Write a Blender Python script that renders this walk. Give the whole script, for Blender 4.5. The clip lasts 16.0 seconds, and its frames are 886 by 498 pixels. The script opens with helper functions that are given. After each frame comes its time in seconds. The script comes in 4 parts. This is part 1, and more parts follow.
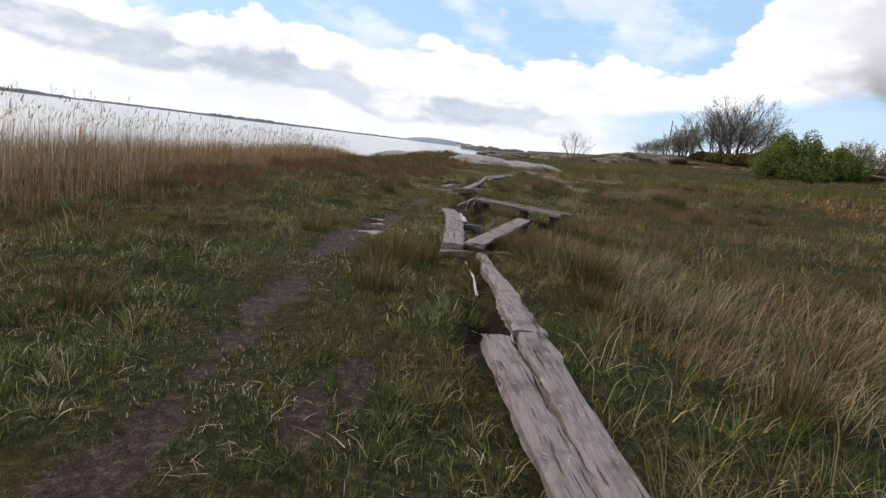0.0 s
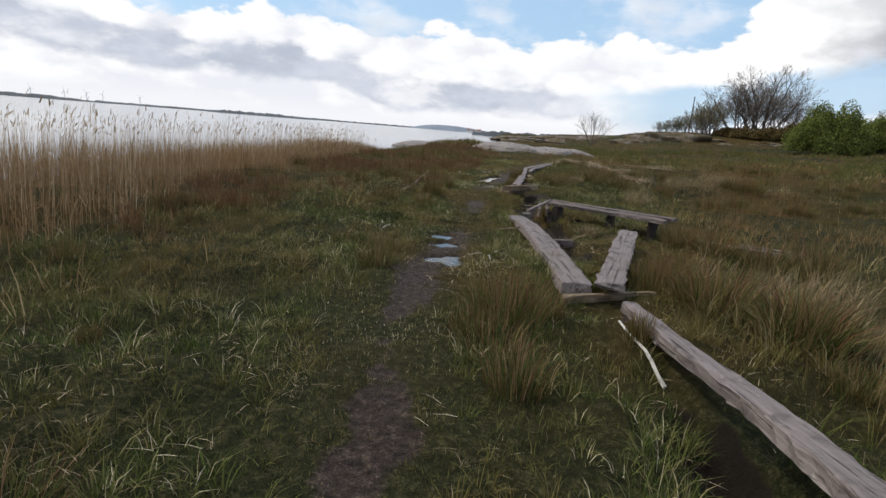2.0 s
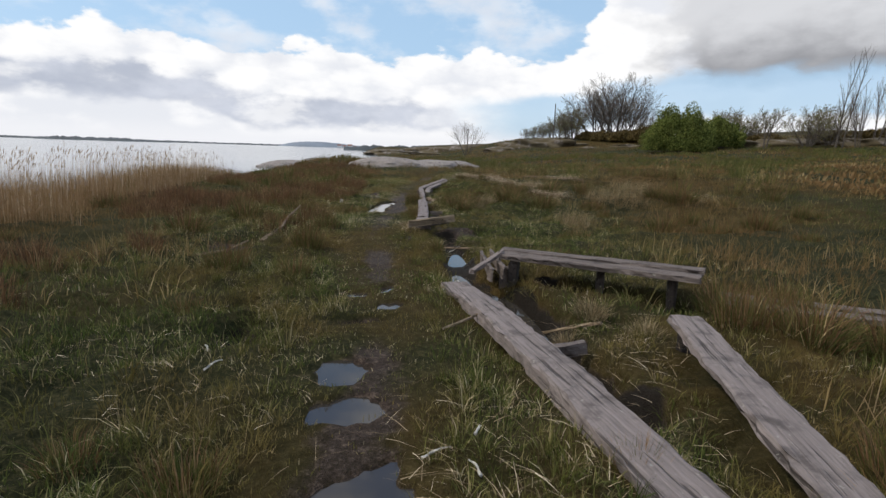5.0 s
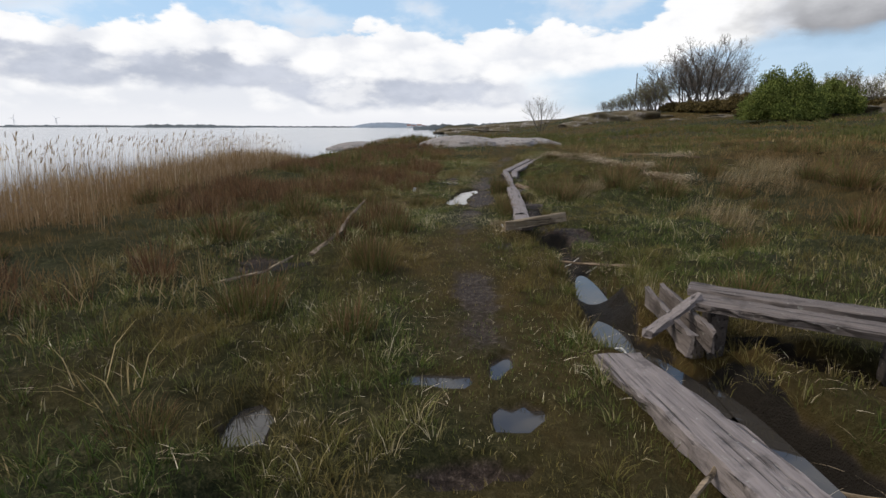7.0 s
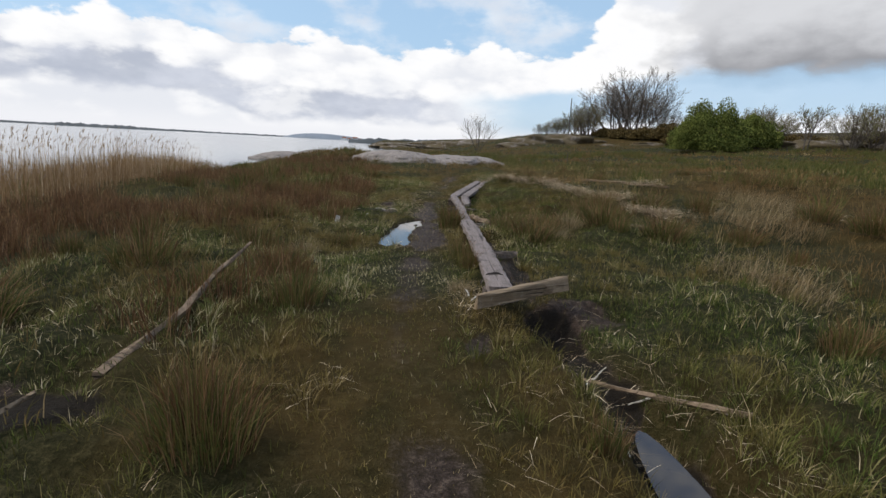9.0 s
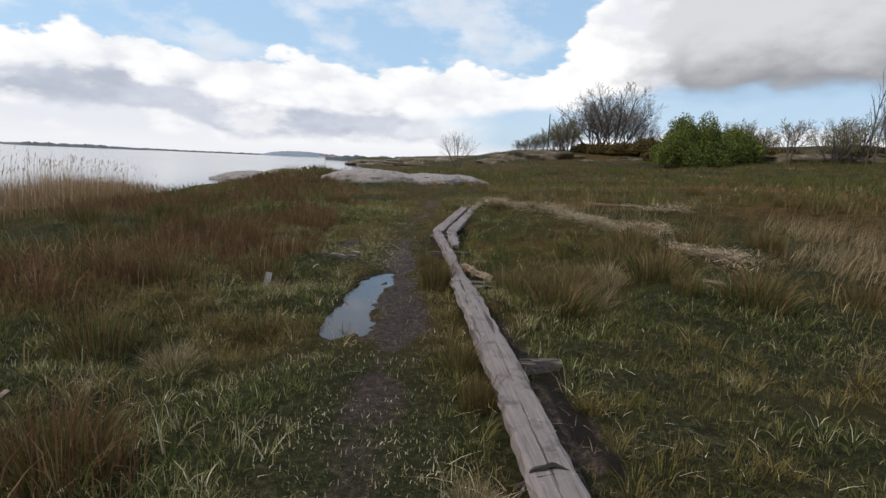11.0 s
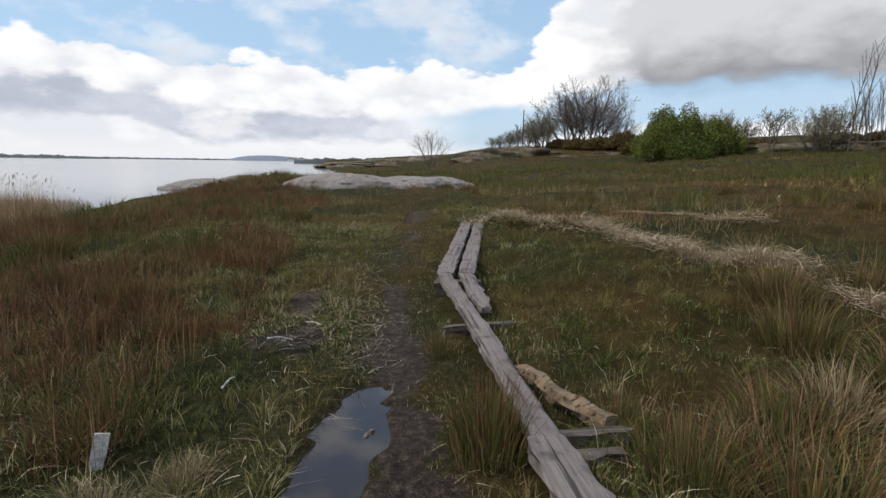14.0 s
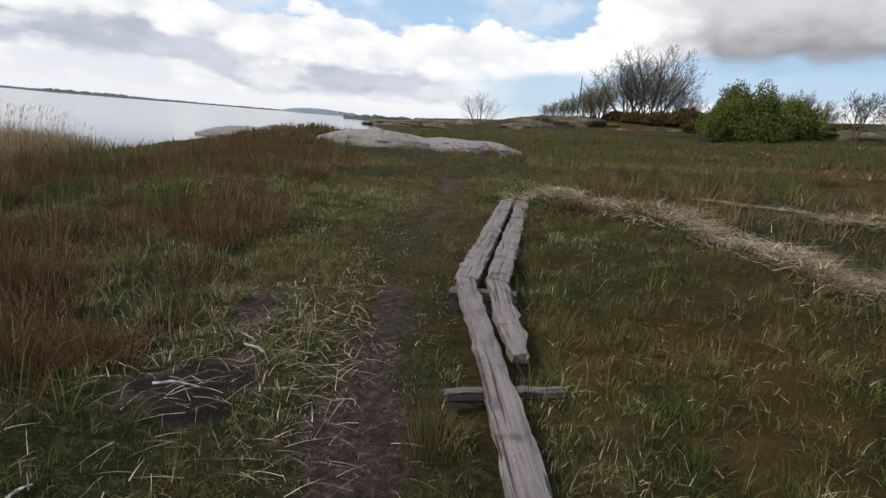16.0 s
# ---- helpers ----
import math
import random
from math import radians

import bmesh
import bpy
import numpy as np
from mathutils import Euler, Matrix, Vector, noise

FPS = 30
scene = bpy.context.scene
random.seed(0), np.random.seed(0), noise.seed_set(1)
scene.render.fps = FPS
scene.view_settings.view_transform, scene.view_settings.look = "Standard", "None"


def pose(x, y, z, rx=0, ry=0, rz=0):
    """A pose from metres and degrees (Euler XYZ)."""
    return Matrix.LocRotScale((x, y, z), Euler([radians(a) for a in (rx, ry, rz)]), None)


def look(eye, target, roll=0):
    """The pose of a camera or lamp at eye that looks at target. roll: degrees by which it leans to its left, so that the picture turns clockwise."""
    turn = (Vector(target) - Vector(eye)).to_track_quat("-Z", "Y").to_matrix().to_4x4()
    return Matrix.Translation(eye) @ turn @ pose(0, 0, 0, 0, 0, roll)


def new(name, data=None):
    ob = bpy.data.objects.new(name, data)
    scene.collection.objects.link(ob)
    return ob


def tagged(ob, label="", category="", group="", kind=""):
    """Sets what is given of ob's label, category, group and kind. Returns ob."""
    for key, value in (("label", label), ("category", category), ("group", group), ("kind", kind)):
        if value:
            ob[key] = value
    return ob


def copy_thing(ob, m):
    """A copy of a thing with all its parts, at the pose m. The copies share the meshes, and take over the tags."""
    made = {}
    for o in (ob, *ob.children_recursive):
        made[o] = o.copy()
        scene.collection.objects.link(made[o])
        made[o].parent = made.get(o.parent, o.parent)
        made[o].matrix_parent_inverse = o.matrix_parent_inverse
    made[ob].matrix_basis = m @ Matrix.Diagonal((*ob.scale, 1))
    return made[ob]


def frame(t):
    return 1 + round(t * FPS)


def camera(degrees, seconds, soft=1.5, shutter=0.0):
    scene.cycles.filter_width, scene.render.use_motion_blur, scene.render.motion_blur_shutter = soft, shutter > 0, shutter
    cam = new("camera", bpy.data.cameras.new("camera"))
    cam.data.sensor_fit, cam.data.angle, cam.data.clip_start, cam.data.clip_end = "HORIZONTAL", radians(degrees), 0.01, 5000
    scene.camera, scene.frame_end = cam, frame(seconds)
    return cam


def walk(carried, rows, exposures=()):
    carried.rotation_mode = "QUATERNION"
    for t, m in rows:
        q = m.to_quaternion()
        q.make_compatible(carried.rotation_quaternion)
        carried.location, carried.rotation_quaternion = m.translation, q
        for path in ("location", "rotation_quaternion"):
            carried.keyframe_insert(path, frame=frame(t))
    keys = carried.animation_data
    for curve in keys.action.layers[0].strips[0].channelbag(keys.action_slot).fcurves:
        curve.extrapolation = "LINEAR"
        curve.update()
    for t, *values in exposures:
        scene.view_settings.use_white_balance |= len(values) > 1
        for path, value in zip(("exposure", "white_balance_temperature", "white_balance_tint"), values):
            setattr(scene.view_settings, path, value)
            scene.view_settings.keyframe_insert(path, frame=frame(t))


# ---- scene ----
cam = camera(80.5, 16.0)
PATH = [
    (0, (2.134, -1.699, 1.466), (1.906, 0.249, 1.075), 7.0),
    (0.5, (1.882, -1.14, 1.445), (1.579, 0.797, 1.051), 5.5),
    (1, (1.531, -0.678, 1.455), (1.189, 1.253, 1.06), 9.2),
    (1.5, (1.205, -0.175, 1.446), (0.831, 1.725, 0.945), 3.2),
    (2, (0.859, 0.237, 1.498), (0.585, 2.168, 1.055), 4.6),
    (2.5, (0.638, 0.814, 1.479), (0.424, 2.77, 1.123), 0.7),
    (3, (0.469, 1.425, 1.457), (0.302, 3.39, 1.121), 3.4),
    (3.5, (0.353, 2.062, 1.43), (0.383, 4.028, 1.063), -1.6),
    (3.7, (0.299, 2.347, 1.444), (0.348, 4.311, 1.069), -1.0),
    (5.8, (0.167, 5.323, 1.531), (0.364, 7.28, 1.168), 2.2),
    (6, (0.189, 5.606, 1.534), (0.192, 7.577, 1.192), 3.3),
    (6.5, (-0.004, 6.153, 1.501), (-0.195, 8.105, 1.113), 1.7),
    (7, (-0.167, 6.679, 1.478), (-0.259, 8.625, 1.025), 0.1),
    (7.5, (-0.276, 7.374, 1.471), (-0.312, 9.32, 1.008), 1.1),
    (8, (-0.316, 8.022, 1.432), (-0.203, 9.983, 1.056), 3.9),
    (8.2, (-0.292, 8.338, 1.388), (-0.143, 10.295, 1.003), 3.6),
    (10.3, (-0.284, 11.636, 1.461), (-0.116, 13.589, 1.066), 2.3),
    (10.5, (-0.245, 11.9, 1.442), (0.001, 13.841, 1.026), 2.8),
    (11, (-0.103, 12.612, 1.474), (0.135, 14.571, 1.148), 2.5),
    (11.5, (0.006, 13.252, 1.5), (0.318, 15.194, 1.138), 1.8),
    (12, (0.176, 13.957, 1.501), (0.477, 15.906, 1.172), -1.3),
    (12.5, (0.165, 14.57, 1.49), (0.406, 16.522, 1.127), 1.9),
    (13, (0.187, 15.189, 1.47), (0.391, 17.135, 1.056), 0.5),
    (13.5, (0.028, 15.762, 1.488), (-0.041, 17.73, 1.14), -0.0),
    (14, (-0.113, 16.114, 1.505), (0.222, 18.059, 1.18), 0.8),
    (14.5, (0.005, 16.409, 1.468), (0.51, 18.314, 1.131), 3.2),
    (15, (0.207, 16.788, 1.461), (0.564, 18.722, 1.096), 1.6),
    (15.5, (0.28, 17.393, 1.429), (0.562, 19.333, 1.036), 6.9),
    (16, (0.324, 17.925, 1.432), (0.509, 19.862, 0.969), 4.8),
]
walk(cam, [(t, look(eye, target, roll)) for t, eye, target, roll in PATH], [(0, 0.2), (1, 0.1), (3, 0.05), (6, 0.0), (16, 0.0)])

# ---- world, sun ----
SUN_AZ, SUN_EL = radians(-80), radians(50)


class Nodes:
    """Short-hand to lay out shader nodes."""

    def __init__(self, tree):
        self.tree = tree
        tree.nodes.clear()

    def add(self, kind, ins=None, **props):
        n = self.tree.nodes.new(kind)
        if "operation" in props:
            n.operation = props["operation"]
        if "use_clamp" in props:
            n.use_clamp = props["use_clamp"]
        if "interpolation_type" in props:
            n.interpolation_type = props["interpolation_type"]
        if "data_type" in props:
            n.data_type, n.blend_type = props["data_type"], props["blend_type"]
        if "attribute_name" in props:
            n.attribute_name = props["attribute_name"]
        for k, v in (ins or {}).items():
            self.link(v, n.inputs[k])
        return n

    def link(self, v, socket):
        if isinstance(v, bpy.types.NodeSocket):
            self.tree.links.new(v, socket)
        else:
            socket.default_value = v

    def math(self, op, a, b=0.0, c=0.0, clamp=False):
        n = self.add("ShaderNodeMath", {0: a, 1: b, 2: c}, operation=op, use_clamp=clamp)
        return n.outputs[0]

    def step(self, v, lo, hi):
        n = self.add("ShaderNodeMapRange", {0: v, 1: lo, 2: hi, 3: 0.0, 4: 1.0}, interpolation_type="SMOOTHSTEP")
        return n.outputs[0]

    def mix(self, f, a, b, blend="MIX"):
        n = self.add("ShaderNodeMix", {0: f, 6: a, 7: b}, data_type="RGBA", blend_type=blend)
        return n.outputs[2]

    def noise(self, vec, scale, detail=4.0, rough=0.55, warp=0.0):
        n = self.add("ShaderNodeTexNoise", {"Vector": vec, "Scale": scale, "Detail": detail, "Roughness": rough, "Distortion": warp})
        return n.outputs[0]

    def ramp(self, v, stops):
        n = self.add("ShaderNodeValToRGB", {0: v})
        el = n.color_ramp.elements
        while len(el) < len(stops):
            el.new(0.5)
        for e, (p, c) in zip(el, stops):
            e.position, e.color = p, (*c, 1)
        return n.outputs[0]


def rgb(c):
    return (c[0], c[1], c[2], 1)


world = bpy.data.worlds.new("sky")
scene.world = world
world.use_nodes = True
w = Nodes(world.node_tree)
sky = w.add("ShaderNodeTexSky")
sky.sky_type, sky.sun_disc, sky.sun_elevation, sky.sun_rotation = "NISHITA", False, SUN_EL, SUN_AZ
blue = w.mix(0.7, w.mix(1.0, sky.outputs[0], (0.13, 0.13, 0.13, 1), "MULTIPLY"), (0.46, 0.68, 0.93, 1))
co = w.add("ShaderNodeTexCoord").outputs["Generated"]
sep = w.add("ShaderNodeSeparateXYZ", {0: co})
az = w.math("MULTIPLY", w.math("ARCTAN2", sep.outputs[0], sep.outputs[1]), 57.2958)
el = w.math("MULTIPLY", w.math("ARCSINE", sep.outputs[2]), 57.2958)
flat = w.add("ShaderNodeCombineXYZ", {0: w.math("MULTIPLY", az, 0.1), 1: w.math("MULTIPLY", el, 0.2), 2: 0.3}).outputs[0]
big = w.noise(flat, 0.62, 5, 0.6, 0.1)
fine = w.noise(flat, 1.9, 9, 0.58, 0.0)
lump = w.noise(w.add("ShaderNodeVectorMath", {0: flat, 1: (3.1, 7.4, 1.0)}, operation="ADD").outputs[0], 1.15, 8, 0.55, 0.0)
cell = w.add("ShaderNodeTexVoronoi", {"Vector": w.add("ShaderNodeVectorMath", {0: flat, 1: w.add("ShaderNodeCombineXYZ", {0: w.math("MULTIPLY", fine, 0.35), 1: w.math("MULTIPLY", lump, 0.35)}).outputs[0]}, operation="ADD").outputs[0], "Scale": 2.6}).outputs["Distance"]
puff = w.math("ADD", w.math("MULTIPLY", w.math("SUBTRACT", big, 0.5), 5.0), w.math("MULTIPLY", w.math("SUBTRACT", fine, 0.5), 6.0))
puff = w.math("ADD", puff, w.math("MULTIPLY", w.math("SUBTRACT", 0.42, cell), 1.9))
# the white bank stands ten degrees high and towers over the land side
edge = w.math("ADD", 9.6, w.math("MULTIPLY", w.step(az, 15.0, 26.0), 10.0))
over = w.step(w.math("ADD", w.math("SUBTRACT", edge, el), puff), -0.3, 0.5)
wisps = w.math("MULTIPLY", w.step(lump, 0.43, 0.66), 0.72)
high = w.math("MULTIPLY", w.step(w.math("ADD", az, puff), -12.0, -18.0), w.step(w.math("ADD", el, puff), 13.6, 14.6))
cover = w.math("MAXIMUM", over, w.math("MAXIMUM", wisps, w.math("MULTIPLY", high, 0.95)))
# a clear band low over the hill
gap_mid = w.math("ADD", 3.2, w.math("MULTIPLY", w.step(az, 10.0, 34.0), 2.6))
gap = w.math("MULTIPLY", w.step(w.math("ADD", az, puff), 4.0, 13.0), w.step(w.math("ABSOLUTE", w.math("SUBTRACT", w.math("ADD", el, w.math("MULTIPLY", puff, 0.45)), gap_mid)), 2.7, 1.4))
cover = w.math("MULTIPLY", cover, w.math("SUBTRACT", 1.0, w.math("MULTIPLY", gap, 0.85)))
# grey undersides in layers
base_mid = w.math("ADD", 3.2, w.math("MULTIPLY", w.step(az, -14.0, -21.0), 2.0))
layer = w.step(w.math("ABSOLUTE", w.math("SUBTRACT", w.math("ADD", el, w.math("MULTIPLY", puff, 0.55)), base_mid)), 2.1, 1.0)
layer = w.math("MULTIPLY", layer, w.math("ADD", 0.35, w.math("MULTIPLY", w.step(lump, 0.38, 0.52), 0.65)))
layer = w.math("MULTIPLY", layer, w.step(w.math("ADD", az, w.math("MULTIPLY", puff, 1.5)), 6.0, 1.0))
heavy = w.math("MULTIPLY", w.step(w.math("ADD", az, w.math("MULTIPLY", puff, 2.2)), 22.0, 30.0), w.step(w.math("ADD", el, w.math("MULTIPLY", puff, 0.5)), 6.0, 7.6))
grey = w.math("MULTIPLY", layer, 0.85)
white = w.mix(w.math("MULTIPLY", w.step(w.math("ADD", lump, w.math("MULTIPLY", cell, 0.25)), 0.56, 0.78), 0.55), (1.0, 1.0, 1.01, 1), (0.66, 0.70, 0.79, 1))
cloud = w.mix(grey, white, w.mix(w.step(fine, 0.3, 0.7), (0.43, 0.475, 0.58, 1), (0.62, 0.66, 0.76, 1)))
cloud = w.mix(heavy, cloud, w.mix(w.step(w.math("ADD", el, w.math("MULTIPLY", puff, 1.1)), 6.5, 13.5), (0.30, 0.305, 0.33, 1), (0.70, 0.71, 0.74, 1)))
cloud = w.mix(w.step(el, 18.0, 30.0), cloud, (1.3, 1.3, 1.32, 1))
colour = w.mix(cover, w.mix(w.step(el, 14.0, 34.0), blue, (0.24, 0.44, 0.82, 1)), cloud)
colour = w.mix(w.step(el, 2.6, 0.4), colour, (0.88, 0.89, 0.93, 1))
bg = w.add("ShaderNodeBackground", {0: colour, 1: 1.0})
w.tree.links.new(bg.outputs[0], w.add("ShaderNodeOutputWorld").inputs[0])

sun = new("sun", bpy.data.lights.new("sun", "SUN"))
sun.data.energy, sun.data.angle, sun.data.color = 2.15, radians(5), (1.0, 0.93, 0.82)
sun.matrix_world = look((math.sin(SUN_AZ) * 90 * math.cos(SUN_EL), 90 * math.cos(SUN_AZ) * math.cos(SUN_EL), 90 * math.sin(SUN_EL)), (0, 0, 0))


# ---- materials ----
def material(name):
    m = bpy.data.materials.new(name)
    m.use_nodes = True
    return m, Nodes(m.node_tree)


def finish(n, colour, rough=0.7, bump=None, strength=0.3, dist=0.02, through_light=0.0, **ins):
    b = n.add("ShaderNodeBsdfPrincipled", {"Base Color": colour, "Roughness": rough})
    for k, v in ins.items():
        n.link(v, b.inputs[k.replace("_", " ")])
    if bump is not None:
        n.link(n.add("ShaderNodeBump", {"Height": bump, "Strength": strength, "Distance": dist}).outputs[0], b.inputs["Normal"])
    out = b.outputs[0]
    if through_light:
        tl = n.add("ShaderNodeBsdfTranslucent", {"Color": colour})
        out = n.add("ShaderNodeMixShader", {0: through_light, 1: out, 2: tl.outputs[0]}).outputs[0]
    n.tree.links.new(out, n.add("ShaderNodeOutputMaterial").inputs[0])


def place(n):
    return n.add("ShaderNodeNewGeometry").outputs["Position"]


def attr(n, name):
    return n.add("ShaderNodeAttribute", attribute_name=name).outputs["Fac"]


def blade_material(name, stops, patch_scale=0.5, dry=(0.13, 0.10, 0.05), dry_amount=0.5, tl=0.3, lo=0.48, hi=0.72):
    m, n = material(name)
    c = n.ramp(attr(n, "tone"), stops)
    patch = n.noise(place(n), patch_scale, 4)
    c = n.mix(n.math("MULTIPLY", n.step(patch, lo, hi), dry_amount), c, rgb(dry))
    finish(n, c, 0.7, through_light=tl, Specular_IOR_Level=0.12)
    return m


GRASS = blade_material("grass_blades", [(0.0, (0.022, 0.034, 0.007)), (0.3, (0.070, 0.102, 0.020)), (0.6, (0.150, 0.150, 0.044)), (0.82, (0.31, 0.255, 0.130)), (1.0, (0.60, 0.52, 0.34))], 0.55, (0.165, 0.108, 0.038), 0.7, 0.2, 0.41, 0.62)
MEADOW = blade_material("meadow_blades", [(0.0, (0.040, 0.058, 0.017)), (0.4, (0.100, 0.106, 0.034)), (0.75, (0.205, 0.150, 0.064)), (1.0, (0.46, 0.35, 0.18))], 0.22, (0.190, 0.104, 0.046), 0.75, 0.3, 0.40, 0.62)
RUSH = blade_material("rush_blades", [(0.0, (0.036, 0.055, 0.014)), (0.5, (0.078, 0.090, 0.023)), (1.0, (0.170, 0.146, 0.050))], 0.9, (0.140, 0.082, 0.029), 0.45, 0.2)
STALK = blade_material("dry_rush_stalks", [(0.0, (0.067, 0.036, 0.020)), (0.5, (0.148, 0.079, 0.036)), (1.0, (0.307, 0.204, 0.112))], 0.9, (0.143, 0.066, 0.030), 0.5, 0.2)
REED = blade_material("reed_stems", [(0.0, (0.145, 0.088, 0.043)), (0.5, (0.235, 0.150, 0.076)), (0.85, (0.40, 0.29, 0.175)), (1.0, (0.60, 0.49, 0.35))], 0.2, (0.280, 0.164, 0.070), 0.5)
STRAW = blade_material("straw", [(0.0, (0.120, 0.086, 0.048)), (0.4, (0.359, 0.271, 0.169)), (1.0, (0.771, 0.650, 0.475))], 1.5, (0.425, 0.325, 0.204), 0.4, 0.1)
DRYGRASS = blade_material("dry_grass", [(0.0, (0.080, 0.075, 0.032)), (0.4, (0.185, 0.136, 0.072)), (1.0, (0.40, 0.32, 0.20))], 0.6, (0.190, 0.112, 0.052), 0.6, 0.2)
LEAVES = blade_material("spring_leaves", [(0.0, (0.042, 0.060, 0.014)), (0.5, (0.110, 0.140, 0.032)), (1.0, (0.25, 0.27, 0.07))], 0.35, (0.15, 0.155, 0.045), 0.5, 0.4)
SHRUB = blade_material("shrub_twigs", [(0.0, (0.056, 0.042, 0.015)), (0.6, (0.101, 0.073, 0.027)), (1.0, (0.157, 0.114, 0.040))], 0.3, (0.056, 0.042, 0.015), 0.4, 0.1)
BUDS = blade_material("young_buds", [(0.0, (0.110, 0.110, 0.040)), (1.0, (0.22, 0.215, 0.075))], 0.3, (0.168, 0.125, 0.037), 0.4, 0.3)


def ground_material():
    m, n = material("marsh_ground")
    p = place(n)
    fine = n.math("ADD", n.math("MULTIPLY", n.noise(p, 18, 6, 0.7), 0.6), n.math("MULTIPLY", n.noise(p, 85, 4, 0.6), 0.4))
    mid = n.noise(p, 2.2, 5)
    wide = n.noise(p, 0.14, 5, 0.6)
    turf = n.ramp(fine, [(0.3, (0.005, 0.006, 0.003)), (0.5, (0.024, 0.026, 0.011)), (0.68, (0.105, 0.09, 0.042))])
    brown = n.ramp(mid, [(0.3, (0.03, 0.022, 0.006)), (0.55, (0.066, 0.04, 0.013)), (0.75, (0.11, 0.075, 0.027))])
    turf = n.mix(n.math("MULTIPLY", n.step(wide, 0.42, 0.62), 0.75), turf, brown)
    mud = n.ramp(fine, [(0.36, (0.010, 0.008, 0.006)), (0.52, (0.046, 0.033, 0.026)), (0.66, (0.14, 0.105, 0.082))])
    k = n.step(n.math("ADD", attr(n, "mud"), n.math("MULTIPLY", n.math("SUBTRACT", n.math("MULTIPLY", n.math("ADD", fine, mid), 0.5), 0.5), 1.5)), 0.2, 0.75)
    c = n.mix(k, turf, mud)
    # near-black colour: wet peat, plus painted shade below the raised planks
    c = n.mix(n.step(n.math("ADD", attr(n, "peat_shade"), n.math("MULTIPLY", n.math("SUBTRACT", fine, 0.5), 0.8)), 0.25, 0.6), c, n.mix(fine, (0.006, 0.005, 0.004, 1), (0.03, 0.024, 0.018, 1)))
    finish(n, c, n.math("SUBTRACT", 0.95, n.math("MULTIPLY", k, 0.35)), n.math("ADD", n.math("MULTIPLY", fine, 2.0), mid), 0.9, 0.035, Specular_IOR_Level=0.05)
    return m


def wood_material(name, tint, dark, scale=1.0):
    m, n = material(name)
    oc = n.add("ShaderNodeTexCoord").outputs["Object"]
    rnd = n.add("ShaderNodeObjectInfo").outputs["Random"]
    off = n.add("ShaderNodeVectorMath", {0: oc, 1: n.add("ShaderNodeCombineXYZ", {0: n.math("MULTIPLY", rnd, 40.0)}).outputs[0]}, operation="ADD").outputs[0]
    stretch = n.add("ShaderNodeMapping", {"Vector": off, "Scale": (0.9, 22.0, 22.0)}).outputs[0]
    grain = n.noise(stretch, 2.2 * scale, 7, 0.65, 0.6)
    crack = n.noise(n.add("ShaderNodeMapping", {"Vector": off, "Scale": (0.35, 13.0, 13.0)}).outputs[0], 2.5, 3, 0.5)
    blot = n.noise(off, 5.0, 5, 0.6)
    lichen = n.noise(off, 26.0, 4, 0.6)
    c = n.ramp(grain, [(0.25, dark), (0.42, tuple(0.75 * v for v in tint)), (0.58, tint), (0.8, tuple(min(1, 1.25 * v) for v in tint))])
    c = n.mix(n.math("MULTIPLY", n.step(crack, 0.38, 0.32), 0.75), c, rgb(tuple(0.35 * v for v in dark)))
    c = n.mix(n.math("MULTIPLY", n.step(blot, 0.50, 0.70), 0.6), c, rgb(tuple(0.5 * v for v in dark)))
    c = n.mix(n.math("MULTIPLY", n.step(lichen, 0.62, 0.72), 0.5), c, (0.33, 0.32, 0.28, 1))
    h = n.math("SUBTRACT", n.math("ADD", n.math("MULTIPLY", grain, 0.7), n.math("MULTIPLY", blot, 0.3)), n.step(crack, 0.41, 0.33))
    finish(n, c, 0.88, h, 1.0, 0.012, Specular_IOR_Level=0.2)
    return m


def rock_material(name="granite", moss=0.0):
    m, n = material(name)
    p = place(n)
    a, b, c0 = n.noise(p, 0.6, 6), n.noise(p, 9, 6, 0.7), n.noise(p, 2.3, 5, 0.6, 1.0)
    c = n.ramp(b, [(0.3, (0.13, 0.115, 0.105)), (0.55, (0.25, 0.22, 0.20)), (0.75, (0.36, 0.32, 0.29))])
    c = n.mix(n.math("MULTIPLY", n.step(a, 0.5, 0.68), 0.5), c, (0.12, 0.105, 0.095, 1))
    c = n.mix(n.step(c0, 0.40, 0.36), c, (0.05, 0.047, 0.04, 1))
    if moss:
        c = n.mix(n.math("MULTIPLY", n.step(n.math("ADD", a, n.math("MULTIPLY", c0, 0.4)), 0.48, 0.72), moss), c, (0.075, 0.058, 0.03, 1))
    finish(n, c, 0.9, n.math("ADD", b, c0), 0.8, 0.06, Specular_IOR_Level=0.2)
    return m


def plain(name, colour, rough=0.8, spread=0.35, scale=3.0, **ins):
    m, n = material(name)
    v = n.noise(place(n), scale, 5, 0.6)
    c = n.ramp(v, [(0.3, tuple(x * (1 - spread) for x in colour)), (0.7, tuple(min(1, x * (1 + spread)) for x in colour))])
    finish(n, c, rough, v, 0.4, 0.03, **ins)
    return m


def water_material(name, colour, rough, scale, strength, dist):
    m, n = material(name)
    p = n.add("ShaderNodeMapping", {"Vector": place(n), "Scale": (0.5, 1.0, 1.0)}).outputs[0]
    finish(n, rgb(colour), rough, n.noise(p, scale, 4, 0.6), strength, dist, IOR=1.4)
    return m


